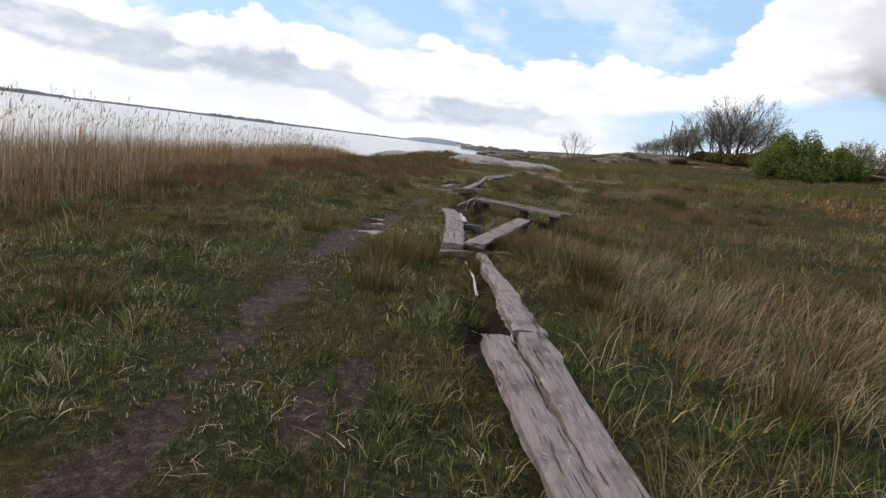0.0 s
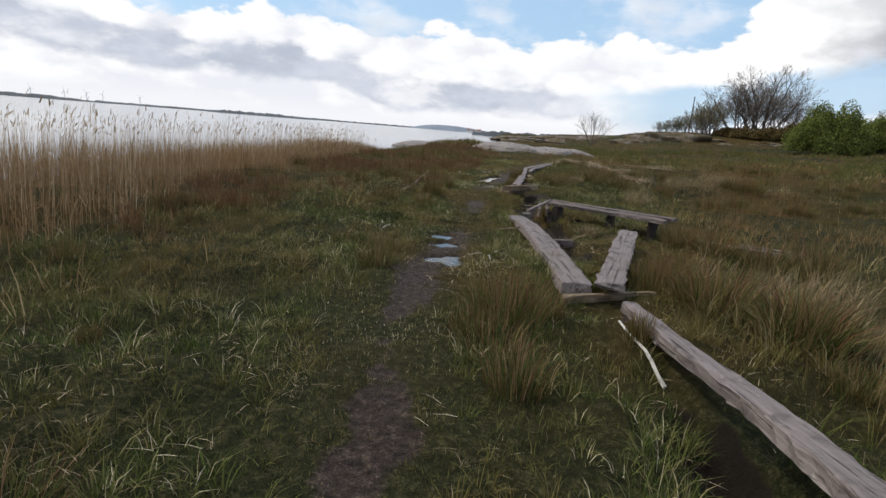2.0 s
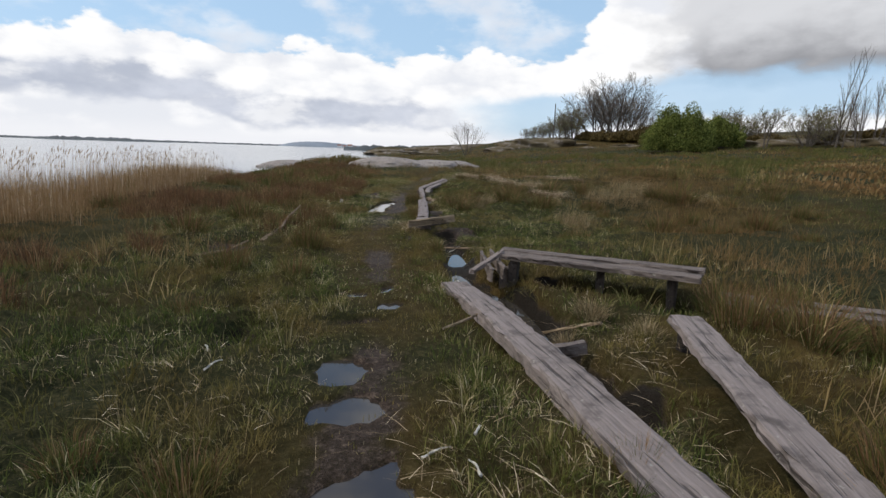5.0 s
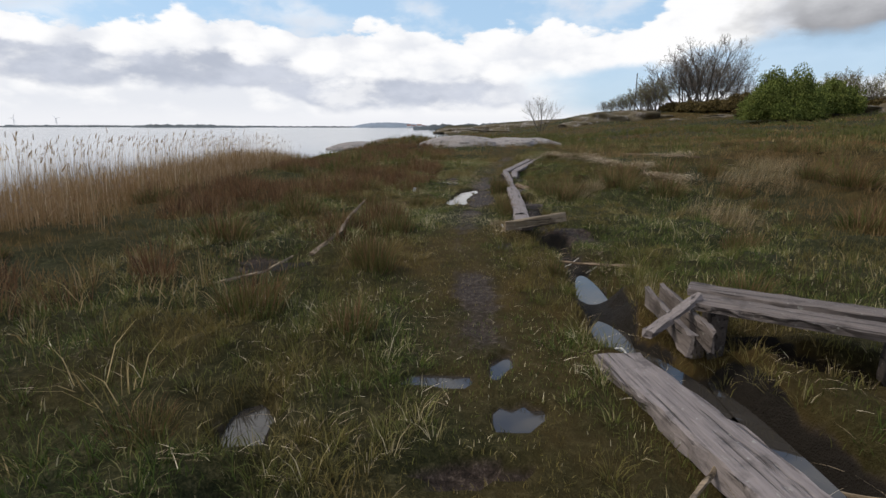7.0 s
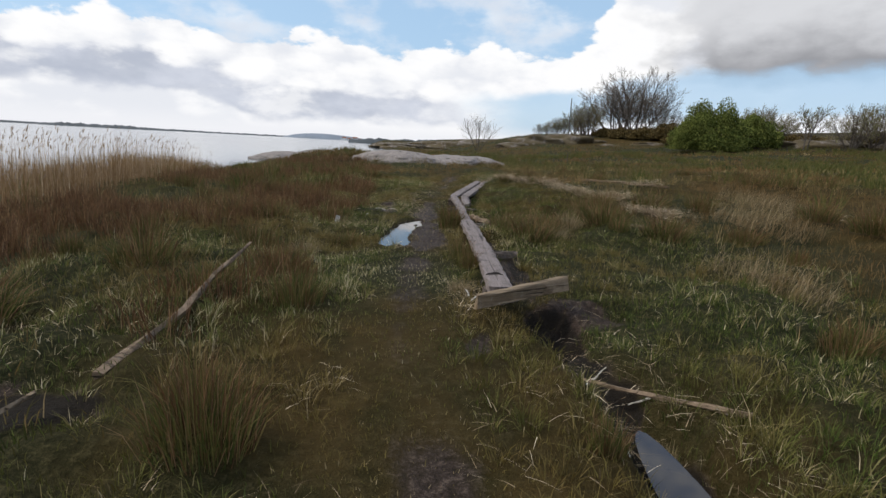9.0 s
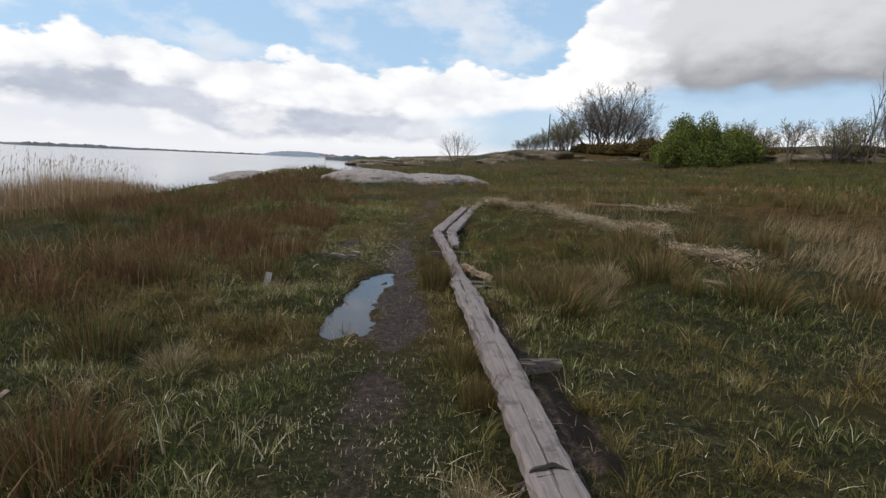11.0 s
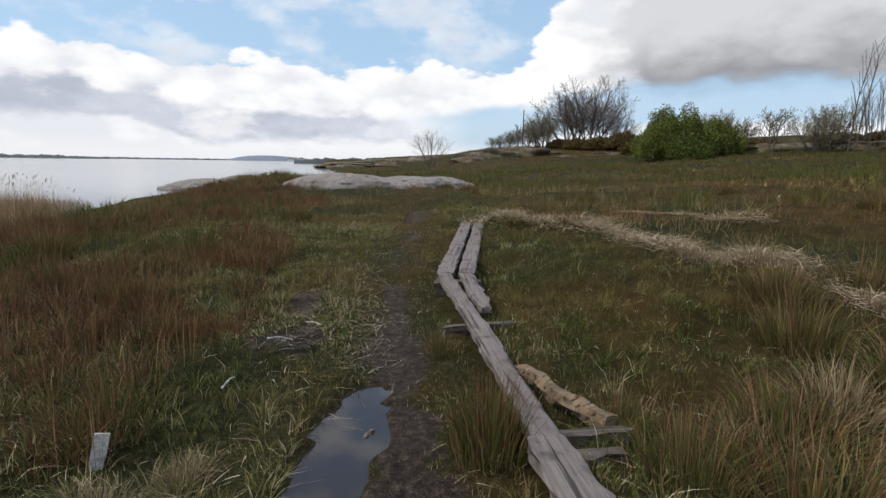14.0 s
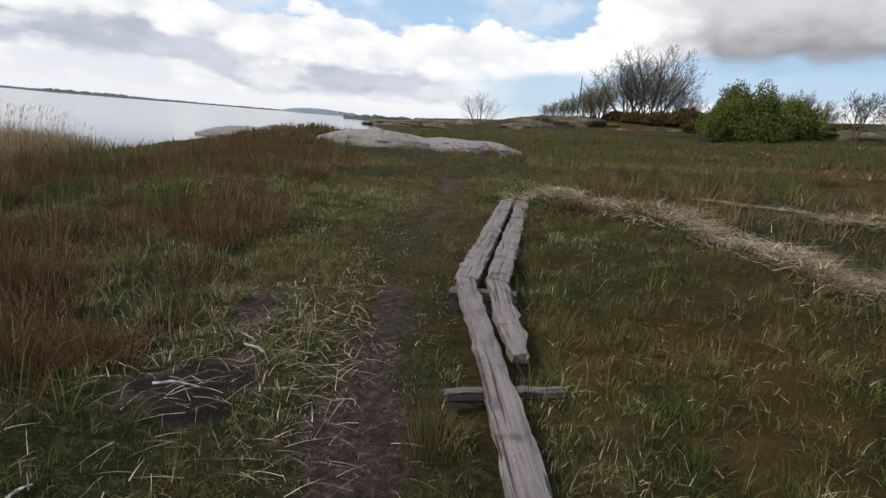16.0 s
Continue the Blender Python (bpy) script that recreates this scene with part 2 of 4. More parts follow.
GROUND = ground_material()
WOOD = wood_material("weathered_plank_wood", (0.190, 0.160, 0.150), (0.045, 0.036, 0.032))
# darker tone also paints in the shadowed fronts of the sleepers
DARKWOOD = wood_material("damp_shaded_grey_wood", (0.135, 0.11, 0.098), (0.035, 0.027, 0.022))
# near-black tint puts the shade under the boards into the supports' colour
BLACKWOOD = wood_material("shade_black_wood", (0.055, 0.045, 0.04), (0.02, 0.016, 0.014))
PALEWOOD = wood_material("pale_split_wood", (0.235, 0.175, 0.115), (0.07, 0.05, 0.033))
BARKLOG = wood_material("driftwood_bark", (0.20, 0.145, 0.098), (0.035, 0.026, 0.019), 0.6)
ROCK = rock_material()
HEATHROCK = rock_material("heath_covered_rock", 0.95)
BARK = plain("tree_bark", (0.075, 0.063, 0.052), 0.9, 0.4, 4)
FAR = plain("distant_woodland", (0.055, 0.065, 0.07), 1.0, 0.3, 0.02)
FARHILL = plain("distant_hills", (0.17, 0.20, 0.235), 1.0, 0.15, 0.01)
BLEACHED = plain("bleached_paint", (0.42, 0.40, 0.36), 0.8, 0.4, 40)
WHITE = plain("white_paint", (0.75, 0.75, 0.74), 0.6, 0.06, 1)
ROOF = plain("red_roof", (0.2, 0.09, 0.06), 0.8, 0.2, 1)
SEA = water_material("sea_water", (0.05, 0.065, 0.075), 0.1, 1.3, 0.10, 0.05)
PUDDLE = water_material("puddle_water", (0.03, 0.026, 0.022), 0.03, 9.0, 0.02, 0.005)


# ---- the lie of the land ----
def sm(v, lo, hi):
    t = np.clip((v - lo) / (hi - lo), 0, 1)
    return t * t * (3 - 2 * t)


SEED = np.random.RandomState(7).rand(256, 256)


def vn(x, y):
    """Smooth value noise on arrays, -1 to 1."""
    xi, yi = np.floor(x).astype(int), np.floor(y).astype(int)
    fx, fy = x - xi, y - yi
    fx, fy = fx * fx * (3 - 2 * fx), fy * fy * (3 - 2 * fy)
    g = lambda a, b: SEED[a % 256, b % 256]
    top = g(xi, yi) * (1 - fx) + g(xi + 1, yi) * fx
    low = g(xi, yi + 1) * (1 - fx) + g(xi + 1, yi + 1) * fx
    return 2 * (top * (1 - fy) + low * fy) - 1


TRACK = np.array([(1.2, -6), (0.95, -1.5), (0.45, 1.4), (0.28, 2.2), (-0.05, 4), (-0.14, 5.8), (0.0, 7.2), (0.0, 9.8), (-0.3, 13.4), (-0.12, 15.8), (0.15, 18.9), (0.2, 20), (0.35, 22), (0.5, 23.6), (1.0, 26), (1.6, 30)])
DITCH = np.array([(1.02, 14.0), (1.1, 12.6), (1.06, 11.6), (0.95, 10.5), (1.22, 9.75), (1.44, 9.1), (1.5, 8.3), (1.62, 7.0)])
WRACK = np.array([(2.5, 26.7), (3.12, 25.2), (3.9, 23.5), (4.15, 22.1), (4.33, 21.2), (4.5, 20.2), (4.75, 19.0)])
SHORE = np.array([(-14, -60), (-13.5, 0), (-12.5, 30), (-11.0, 48), (-10.5, 56), (-6, 62), (-3, 74), (-5, 120), (-10, 200), (-25, 420), (40, 470), (2500, 500)])
# puddles: middle, half axes, turn in degrees
PUDDLES = [(-0.10, 7.08, 0.23, 0.17, 20), (0.06, 6.2, 0.2, 0.26, -20), (-0.35, 9.54, 0.2, 0.085, 5), (0.05, 9.74, 0.07, 0.2, -10), (0.11, 9.15, 0.13, 0.14, 0), (-0.22, 7.62, 0.2, 0.17, 0),
           (-0.21, 18.65, 0.21, 0.85, -13), (-0.40, 17.55, 0.23, 0.88, -7), (-0.15, 8.7, 0.3, 0.1, 5)]


def near_line(x, y, line):
    """Distance to a line of points, and how far along it."""
    best, along = np.full(np.shape(x), 1e9), np.zeros(np.shape(x))
    for i, (a, b) in enumerate(zip(line[:-1], line[1:])):
        d = b - a
        t = np.clip(((x - a[0]) * d[0] + (y - a[1]) * d[1]) / (d @ d), 0, 1)
        r = np.hypot(x - a[0] - t * d[0], y - a[1] - t * d[1])
        along = np.where(r < best, i + t, along)
        best = np.minimum(best, r)
    return best, along


def ellipse(x, y, e):
    cx, cy, a, b, turn = e
    c, s = math.cos(radians(turn)), math.sin(radians(turn))
    u, v = (x - cx) * c + (y - cy) * s, -(x - cx) * s + (y - cy) * c
    return np.hypot(u / a, v / b)


def wet(x, y):
    """1 in the puddles' hollows, 0 off them."""
    k = np.zeros(np.shape(x))
    wob = 0.28 * vn(x * 5 + 3, y * 5) + 0.2 * vn(x * 13, y * 13 + 9)
    for e in PUDDLES:
        k = np.maximum(k, sm(ellipse(x, y, e) + wob, 1.12, 0.8))
    return k


def muddy(x, y):
    d, _ = near_line(x, y, TRACK)
    k = sm(d + 0.14 * vn(x * 2.3, y * 1.1) + 0.08 * vn(x * 7, y * 7), 0.34 - 0.1 * sm(y, 5.5, 4), 0.0) * np.maximum(1.25 * sm(y, 7.5, 4.5), (0.2 + 0.27 * sm(y, 12, 14.5)) + 0.5 * sm(vn(x * 0.9 + 5, y * 0.55), -0.45, 0.15))
    d2, _ = near_line(x, y, DITCH)
    k = np.maximum(k, sm(d2 + 0.1 * vn(x * 5, y * 5), 0.24, 0.1))
    # the ellipse at (2.35, 9.75) darkens the ground for shade under the walkway
    for e in ((-1.29, 9.05, 0.12, 0.24, 20), (-1.1, 8.28, 0.16, 0.24, 10), (-0.66, 20.5, 0.34, 0.5, 0), (-0.6, 21.7, 0.24, 0.55, 0), (1.26, 0.7, 0.1, 0.45, 14), (1.25, 14.1, 0.4, 0.3, 0), (0.98, 15.2, 0.16, 0.8, 0), (2.35, 9.75, 1.1, 0.16, -31), (0.3, 13.2, 0.1, 0.35, -20), (-2.3, 12.3, 0.5, 0.3, 0), (0.32, 2.7, 0.13, 0.55, 12), (1.02, 16.7, 0.1, 1.5, 3), (0.15, 18.0, 0.3, 1.3, 0), (2.08, 2.3, 0.22, 0.85, 8), (1.35, 1.2, 0.12, 0.5, 12)):
        k = np.maximum(k, sm(ellipse(x, y, e) + 0.35 * vn(x * 4, y * 4) + 0.2 * vn(x * 11, y * 11), 1.25, 0.5))
    return np.maximum(k, wet(x, y))


def peaty_shaded(x, y):
    """Black wet peat in the ditch and the hollows, and shade painted under raised boards."""
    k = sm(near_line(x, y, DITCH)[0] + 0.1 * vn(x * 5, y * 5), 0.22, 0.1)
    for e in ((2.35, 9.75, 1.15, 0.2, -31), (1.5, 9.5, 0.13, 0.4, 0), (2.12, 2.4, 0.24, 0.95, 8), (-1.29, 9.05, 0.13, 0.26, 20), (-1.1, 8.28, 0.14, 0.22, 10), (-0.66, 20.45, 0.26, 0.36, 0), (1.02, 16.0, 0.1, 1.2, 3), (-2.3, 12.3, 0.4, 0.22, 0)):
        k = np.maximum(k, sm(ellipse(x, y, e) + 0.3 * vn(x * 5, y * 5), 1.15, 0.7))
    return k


def land(x, y):
    """Height of the ground."""
    x, y = np.asarray(x, float), np.asarray(y, float)
    z = 0.036 * np.maximum(0, x - 4) * sm(x, 3, 14)
    z = np.minimum(z, 3.2)
    z = z + 0.014 * np.clip(y - 30, 0, 90) * sm(x, 6, 26)
    for cx, cy, r, h in ((50, 122, 24, 1.6), (75, 74, 26, 1.6), (140, 160, 60, 6.5), (30, 128, 14, 1.6), (2.5, 0.2, 1.8, 0.09), (0.92, 20.3, 0.5, 0.05), (-1.42, 18.8, 0.6, -0.1), (-5.5, 48, 4.5, 0.75), (1.5, 43, 5, 0.35)):
        z = z + h * np.exp(-((x - cx) ** 2 + (y - cy) ** 2) / (r * r))
    z = z + 2.6 * sm(y, 135, 280) * sm(y, 470, 380) + 3.5 * sm(y, 170, 260) * sm(x, 30, 120)
    edge = np.interp(y, SHORE[:10, 1], SHORE[:10, 0])
    rough = 1.2 * vn(y * 0.25, x * 0.1)
    low = sm(x - edge + rough, 7.0, -1.0)
    z = z - low * (0.62 + z * 0.9)
    z = np.where(x < edge - 1, z - 0.15 * np.clip(edge - x, 0, 8), z)
    z = np.where(y > 470, np.minimum(z, -1.4), z)
    far = sm(np.hypot(x, y - 15), 20, 60)
    z = z + 0.3 * far * vn(x * 0.13, y * 0.13) * (1 - low)
    z = z + (0.30 * sm(x, 0.8, 3.4) * sm(y, 15.5, 21) + 0.11 * sm(y, 20.5, 25.5) * sm(x, -3.5, -0.5)) * sm(y, 44, 31)
    d, _ = near_line(x, y, TRACK)
    off = sm(d, 0.35, 1.3)
    z = z + (1 - low) * (off * (0.08 * vn(x * 0.9, y * 0.9 + 7) + 0.07 * vn(x * 2.7, y * 2.7) + 0.035 * vn(x * 5.3 + 2, y * 5.3)) + 0.012 * vn(x * 6, y * 6) + 0.006 * vn(x * 17, y * 17))
    z = z - 0.02 * muddy(x, y) + 0.02
    z = z - 0.075 * wet(x, y)
    d2, al = near_line(x, y, DITCH)
    z = z - 0.19 * sm(d2 + 0.06 * vn(x * 4, y * 4), 0.30, 0.06)
    z = z - 0.2 * sm(ellipse(x, y, (2.12, 2.4, 0.26, 0.95, 8)) + 0.25 * vn(x * 4, y * 4), 1.2, 0.6)
    z = z - 0.3 * sm(ellipse(x, y, (2.38, 9.7, 1.15, 0.24, -31)) + 0.3 * vn(x * 3, y * 3), 1.2, 0.6)
    for e in ((-1.29, 9.05, 0.15, 0.3, 20), (-1.1, 8.28, 0.2, 0.3, 10)):
        z = z - 0.17 * sm(ellipse(x, y, e) + 0.3 * vn(x * 6, y * 6), 1.2, 0.6)
    return z


def spread(lo, hi, step, reach, grow=1.13):
    """Grid lines: even between lo and hi, wider and wider outside."""
    mid = list(np.arange(lo, hi, step))
    s, a = step, [mid[0]]
    while a[-1] > -reach:
        s *= grow
        a.append(a[-1] - s)
    s, b = step, [mid[-1]]
    while b[-1] < reach:
        s *= grow
        b.append(b[-1] + s)
    return np.array(a[:0:-1] + mid + b[1:])


def link_mesh(name, verts, faces, mats, smooth=False, attrs=None, parent=None):
    me = bpy.data.meshes.new(name)
    me.from_pydata([tuple(v) for v in np.asarray(verts).tolist()] if len(verts) < 200 else np.asarray(verts).tolist(), [], faces if isinstance(faces, list) else faces.tolist())
    for m in mats:
        me.materials.append(m)
    for k, v in (attrs or {}).items():
        a = me.attributes.new(k, "FLOAT", "POINT")
        a.data.foreach_set("value", np.asarray(v, np.float32))
    if smooth:
        me.polygons.foreach_set("use_smooth", np.ones(len(me.polygons), bool))
    me.update()
    ob = new(name, me)
    if parent is not None:
        ob.parent = parent
    return ob


def part(name, bm, mat, parent, label=""):
    me = bpy.data.meshes.new(name)
    bm.to_mesh(me)
    bm.free()
    me.materials.append(mat)
    ob = new(name, me)
    ob.parent = parent
    return tagged(ob, label)


gx, gy = spread(-4.2, 4.6, 0.065, 3500), spread(-1.5, 28, 0.075, 3500)
X, Y = np.meshgrid(gx, gy)
Z = land(X, Y)
nx, ny = len(gx), len(gy)
idx = np.arange(nx * ny).reshape(ny, nx)
quads = np.stack([idx[:-1, :-1], idx[:-1, 1:], idx[1:, 1:], idx[1:, :-1]], -1).reshape(-1, 4)
ground = link_mesh("ground", np.stack([X, Y, Z], -1).reshape(-1, 3), quads, [GROUND], True, {"mud": muddy(X, Y).ravel(), "peat_shade": peaty_shaded(X, Y).ravel()})
tagged(ground, "marshy coastal meadow ground with a trodden muddy footpath", "ground", kind="structure")

bm = bmesh.new()
bmesh.ops.create_grid(bm, x_segments=2, y_segments=2, size=3600)
sea = part("water", bm, SEA, None)
sea.location = (0, 0, -0.42)
tagged(sea, "calm pale grey sea reflecting bright clouds", "sea", kind="structure")


# ---- planks ----
rng = np.random.RandomState(11)


def timber(name, line, width, thick, top, mat, label, category="plank", wear=0.011, group="boardwalk planks", tilt=0.0, taper=(1.0, 1.0)):
    """A rough sawn plank along a line of two or more points (x, y); top gives the height at each, or one for all."""
    pts = np.array(line, float)
    tops = np.full(len(pts), top) if np.isscalar(top) else np.array(top, float)
    mid, d = (pts[0] + pts[-1]) / 2, pts[-1] - pts[0]
    ang = math.atan2(d[1], d[0])
    c, s = math.cos(ang), math.sin(ang)
    u = (pts[:, 0] - mid[0]) * c + (pts[:, 1] - mid[1]) * s
    v = -(pts[:, 0] - mid[0]) * s + (pts[:, 1] - mid[1]) * c
    n = max(6, int(np.hypot(*d) / 0.09))
    us = np.linspace(u[0], u[-1], n)
    vs, zs = np.interp(us, u, v), np.interp(us, u, tops)
    if len(pts) > 2:
        k = np.array([0.25, 0.5, 0.25])
        for _ in range(6):
            vs[1:-1], zs[1:-1] = np.convolve(vs, k, "valid"), np.convolve(zs, k, "valid")
    z0 = tops.mean()
    prof = np.array([(-0.5, -0.12), (-0.46, 0.0), (-0.2, 0.004 / thick), (0.2, 0.002 / thick), (0.46, 0.0), (0.5, -0.12), (0.5, -0.9), (0.45, -1.0), (-0.45, -1.0), (-0.5, -0.9)])
    verts = []
    for i, (uu, vv, zz) in enumerate(zip(us, vs, zs)):
        f = i / (n - 1)
        wid = width * (taper[0] * (1 - f) + taper[1] * f)
        for j, (a, b) in enumerate(prof):
            e = rng.normal(0, wear) * (0.8 if abs(a) > 0.4 else 0.2)
            end = rng.normal(0, 0.012) if i in (0, n - 1) else 0
            verts.append((uu + end, vv + a * wid + e + wear * 0.7 * math.sin(uu * 4 + j // 5 * 2), zz - z0 + b * thick + a * wid * tilt + rng.normal(0, wear * 0.14)))
    m = len(prof)
    faces = [[i * m + j, i * m + (j + 1) % m, (i + 1) * m + (j + 1) % m, (i + 1) * m + j] for i in range(n - 1) for j in range(m)]
    faces += [list(range(m))[::-1], list(range((n - 1) * m, n * m))]
    faces = [f[::-1] for f in faces]
    ob = link_mesh(name, verts, faces, [mat])
    ob.matrix_world = pose(mid[0], mid[1], z0, 0, 0, math.degrees(ang))
    return tagged(ob, label, category, group)


GREY = "weathered grey wooden boardwalk plank lying in grass"
timber("plank", [(2.16, 1.45), (2.55, 0.16), (2.95, -1.2)], 0.205, 0.07, [0.34, 0.21, 0.09], WOOD, "short weathered grey plank beside another along the boardwalk", taper=(0.85, 1.0))
timber("plank", [(2.385, 1.57), (2.746, 0.23), (3.12, -1.2)], 0.19, 0.08, [0.35, 0.215, 0.09], WOOD, GREY)
timber("plank", [(1.86, 4.72), (2.0, 3.9), (2.16, 3.12), (2.3, 2.05), (2.382, 1.59)], 0.19, 0.09, [0.19, 0.22, 0.26, 0.33, 0.352], WOOD, "long warped grey plank with a dark gap under it", taper=(0.65, 1.08))
timber("plank", [(0.80, 9.84), (1.06, 8.6), (1.22, 7.4), (1.47, 5.1)], 0.30, 0.12, [0.075, 0.12, 0.155, 0.195], WOOD, "thick weathered grey plank sloping into a wet ditch", wear=0.011)
timber("plank", [(2.42, 7.95), (2.1, 6.6), (1.74, 5.02)], 0.25, 0.055, [0.30, 0.27, 0.25], WOOD, "loose grey plank leaning between two walkway parts")
timber("plank", [(1.46, 10.42), (3.42, 9.36)], 0.20, 0.055, 0.36, DARKWOOD, "raised damp grey walkway board over a dark hollow")
timber("plank", [(1.40, 10.14), (3.2, 9.06)], 0.20, 0.055, 0.355, DARKWOOD, "raised damp grey walkway board over a dark hollow", tilt=0.05)
timber("plank", [(0.62, 14.17), (0.66, 14.6), (0.745, 16.4), (0.81, 18.38)], 0.215, 0.08, 0.188, WOOD, GREY)
timber("plank", [(0.82, 18.3), (0.85, 19.4), (0.88, 20.3), (0.90, 21.95)], 0.135, 0.07, [0.165, 0.20, 0.225, 0.262], WOOD, "narrow weathered grey plank overlapping the next one", wear=0.01, taper=(1.08, 1.0))
timber("plank", [(0.91, 21.9), (2.03, 25.95)], 0.185, 0.07, [0.266, 0.36], WOOD, GREY)
timber("plank", [(1.16, 21.9), (2.30, 26.0)], 0.185, 0.07, [0.26, 0.36], WOOD, GREY)
timber("plank", [(1.06, 20.6), (1.17, 21.93)], 0.165, 0.06, [0.215, 0.252], WOOD, "short grey plank with a broken tapering end", taper=(0.6, 1.05), wear=0.014)

SLEEPER = "rough wooden sleeper beam set across under the planks"


def sleeper(a, b, top, mat=DARKWOOD, label=SLEEPER, width=0.11, thick=0.14, **kw):
    return timber("support_beam", [a, b], width, thick, top, mat, label, "beam", group="boardwalk support beams", **kw)


sleeper((1.32, 4.93), (2.25, 5.42), 0.12, PALEWOOD, "pale narrow beam under the plank ends", 0.05, 0.09)
sleeper((1.15, 7.86), (1.66, 8.02), 0.06, width=0.07, thick=0.1)
sleeper((1.82, 4.55), (1.96, 4.6), 0.1, BLACKWOOD, thick=0.15)
sleeper((2.2, 1.28), (2.5, 1.38), 0.258, BLACKWOOD, thick=0.35)
sleeper((2.62, -0.35), (2.95, -0.27), 0.085, thick=0.12)
sleeper((0.87, 15.96), (1.14, 15.94), 0.158, width=0.05, thick=0.17)
sleeper((0.52, 14.42), (0.8, 14.44), 0.1)
sleeper((0.61, 20.27), (1.24, 20.33), 0.155, width=0.05, thick=0.11)
sleeper((0.75, 18.55), (1.32, 18.52), 0.11, width=0.07, thick=0.1)
sleeper((0.74, 18.37), (1.2, 18.33), 0.105, width=0.07, thick=0.1)
sleeper((0.80, 21.86), (1.3, 21.76), 0.19, thick=0.2)
sleeper((1.86, 25.9), (2.5, 25.95), 0.285, thick=0.24)
sleeper((1.5, 10.0), (1.62, 10.4), 0.30, BLACKWOOD, width=0.09, thick=0.34)
sleeper((3.0, 9.2), (3.15, 9.45), 0.30, BLACKWOOD, width=0.07, thick=0.38)
timber("plank", [(3.6, 9.3), (5.2, 8.5)], 0.2, 0.05, 0.11, DARKWOOD, "grey walkway board half hidden in brown grass")
timber("plank", [(3.5, 9.03), (5.1, 8.22)], 0.2, 0.05, 0.11, DARKWOOD, "grey walkway board half hidden in brown grass")
sleeper((4.15, 8.65), (4.35, 9.0), 0.062, BLACKWOOD, thick=0.2)
sleeper((2.4, 9.65), (2.52, 9.9), 0.30, BLACKWOOD, width=0.07, thick=0.38)
sleeper((2.36, 7.9), (2.5, 7.86), 0.24, BLACKWOOD, width=0.06, thick=0.3)
sleeper((0.34, 13.77), (1.25, 14.23), (0.22, 0.29), PALEWOOD, "tilted tan edgewise beam beyond the plank end", 0.045, 0.125)
sleeper((0.6, 14.03), (1.15, 14.29), (0.19, 0.25), DARKWOOD, "grey edgewise beam lying behind another", 0.04, 0.13)
# broken timbers at the raised walkway's end
timber("timber_offcut", [(1.02, 9.92), (1.2, 10.0), (1.4, 10.1)], 0.06, 0.05, [0.2, 0.3, 0.4], WOOD, "split grey lath leaning on the walkway end", "timber", group="")
timber("timber_offcut", [(1.22, 10.6), (1.2, 9.72)], 0.035, 0.14, [0.29, 0.25], DARKWOOD, "pale edgewise board of a broken channel beam", "timber", group="")
timber("timber_offcut", [(1.36, 10.66), (1.34, 9.74)], 0.035, 0.14, [0.30, 0.27], DARKWOOD, "grey edgewise board of a broken channel beam", "timber", group="")
timber("timber_offcut", [(1.42, 10.12), (1.52, 10.26)], 0.1, 0.34, 0.165, DARKWOOD, "rotten grey post stump under the walkway", "timber", group="")

# ---- small water ----
def pool(cx, cy, a, b, turn, level, label):
    n = 28
    bm = bmesh.new()
    ring = [bm.verts.new((a * math.cos(t), b * math.sin(t), 0)) for t in (2 * math.pi * i / n for i in range(n))]
    bm.faces.new(ring)
    ob = part("puddle", bm, PUDDLE, None)
    ob.matrix_world = pose(cx, cy, level, 0, 0, turn)
    return tagged(ob, label, "puddle", "puddles on the footpath", "structure")


for e in PUDDLES[:7]:
    pool(e[0], e[1], e[2] * 1.65 + 0.03, e[3] * 1.5 + 0.03, e[4], -0.02 + 0.0021 * (e[0] * 3 % 1) - 0.001 * (e[1] % 1), "shallow rain puddle reflecting the sky on the muddy path")
pool(-0.40, 17.45, 0.36, 1.05, -6, -0.0165, "shallow rain puddle reflecting the sky on the muddy path")
pool(0.99, 11.0, 0.15, 1.25, -4, -0.098, "narrow strip of dark standing water in the ditch")
pool(1.42, 9.0, 0.075, 0.8, 3, -0.094, "narrow strip of dark standing water beside the plank")
pool(1.13, 9.9, 0.15, 0.55, 20, -0.103, "narrow strip of dark standing water in the ditch")
pool(-1.19, 8.7, 0.3, 0.85, 10, -0.085, "small pool of dark water in a hollow")


# ---- rocks ----
def rock(cx, cy, a, b, h, turn, label, name="rock", sink=0.25, lump=0.16, mat=None, sub=5):
    bm = bmesh.new()
    bmesh.ops.create_icosphere(bm, subdivisions=sub, radius=1.0)
    for v in bm.verts:
        p = v.co.copy()
        k = 1 + lump * noise.noise(p * 1.7 + Vector((cx, cy, 0))) + 0.06 * noise.noise(p * 5 + Vector((cy, cx, 1))) - 0.05 * max(0, noise.noise(p * 3.1 + Vector((3, cx, cy))) - 0.15)
        z = p.z * k
        z = (abs(z) ** 0.8) * (1 if z > 0 else -1)
        v.co = Vector((p.x * k * a, p.y * k * b, z * h))
    ob = part(name, bm, mat or ROCK, None)
    ob.data.polygons.foreach_set("use_smooth", np.ones(len(ob.data.polygons), bool))
    ob.matrix_world = pose(cx, cy, float(land(cx, cy)) - sink * h, 0, 0, turn)
    return tagged(ob, label, "rock", "rock outcrops")


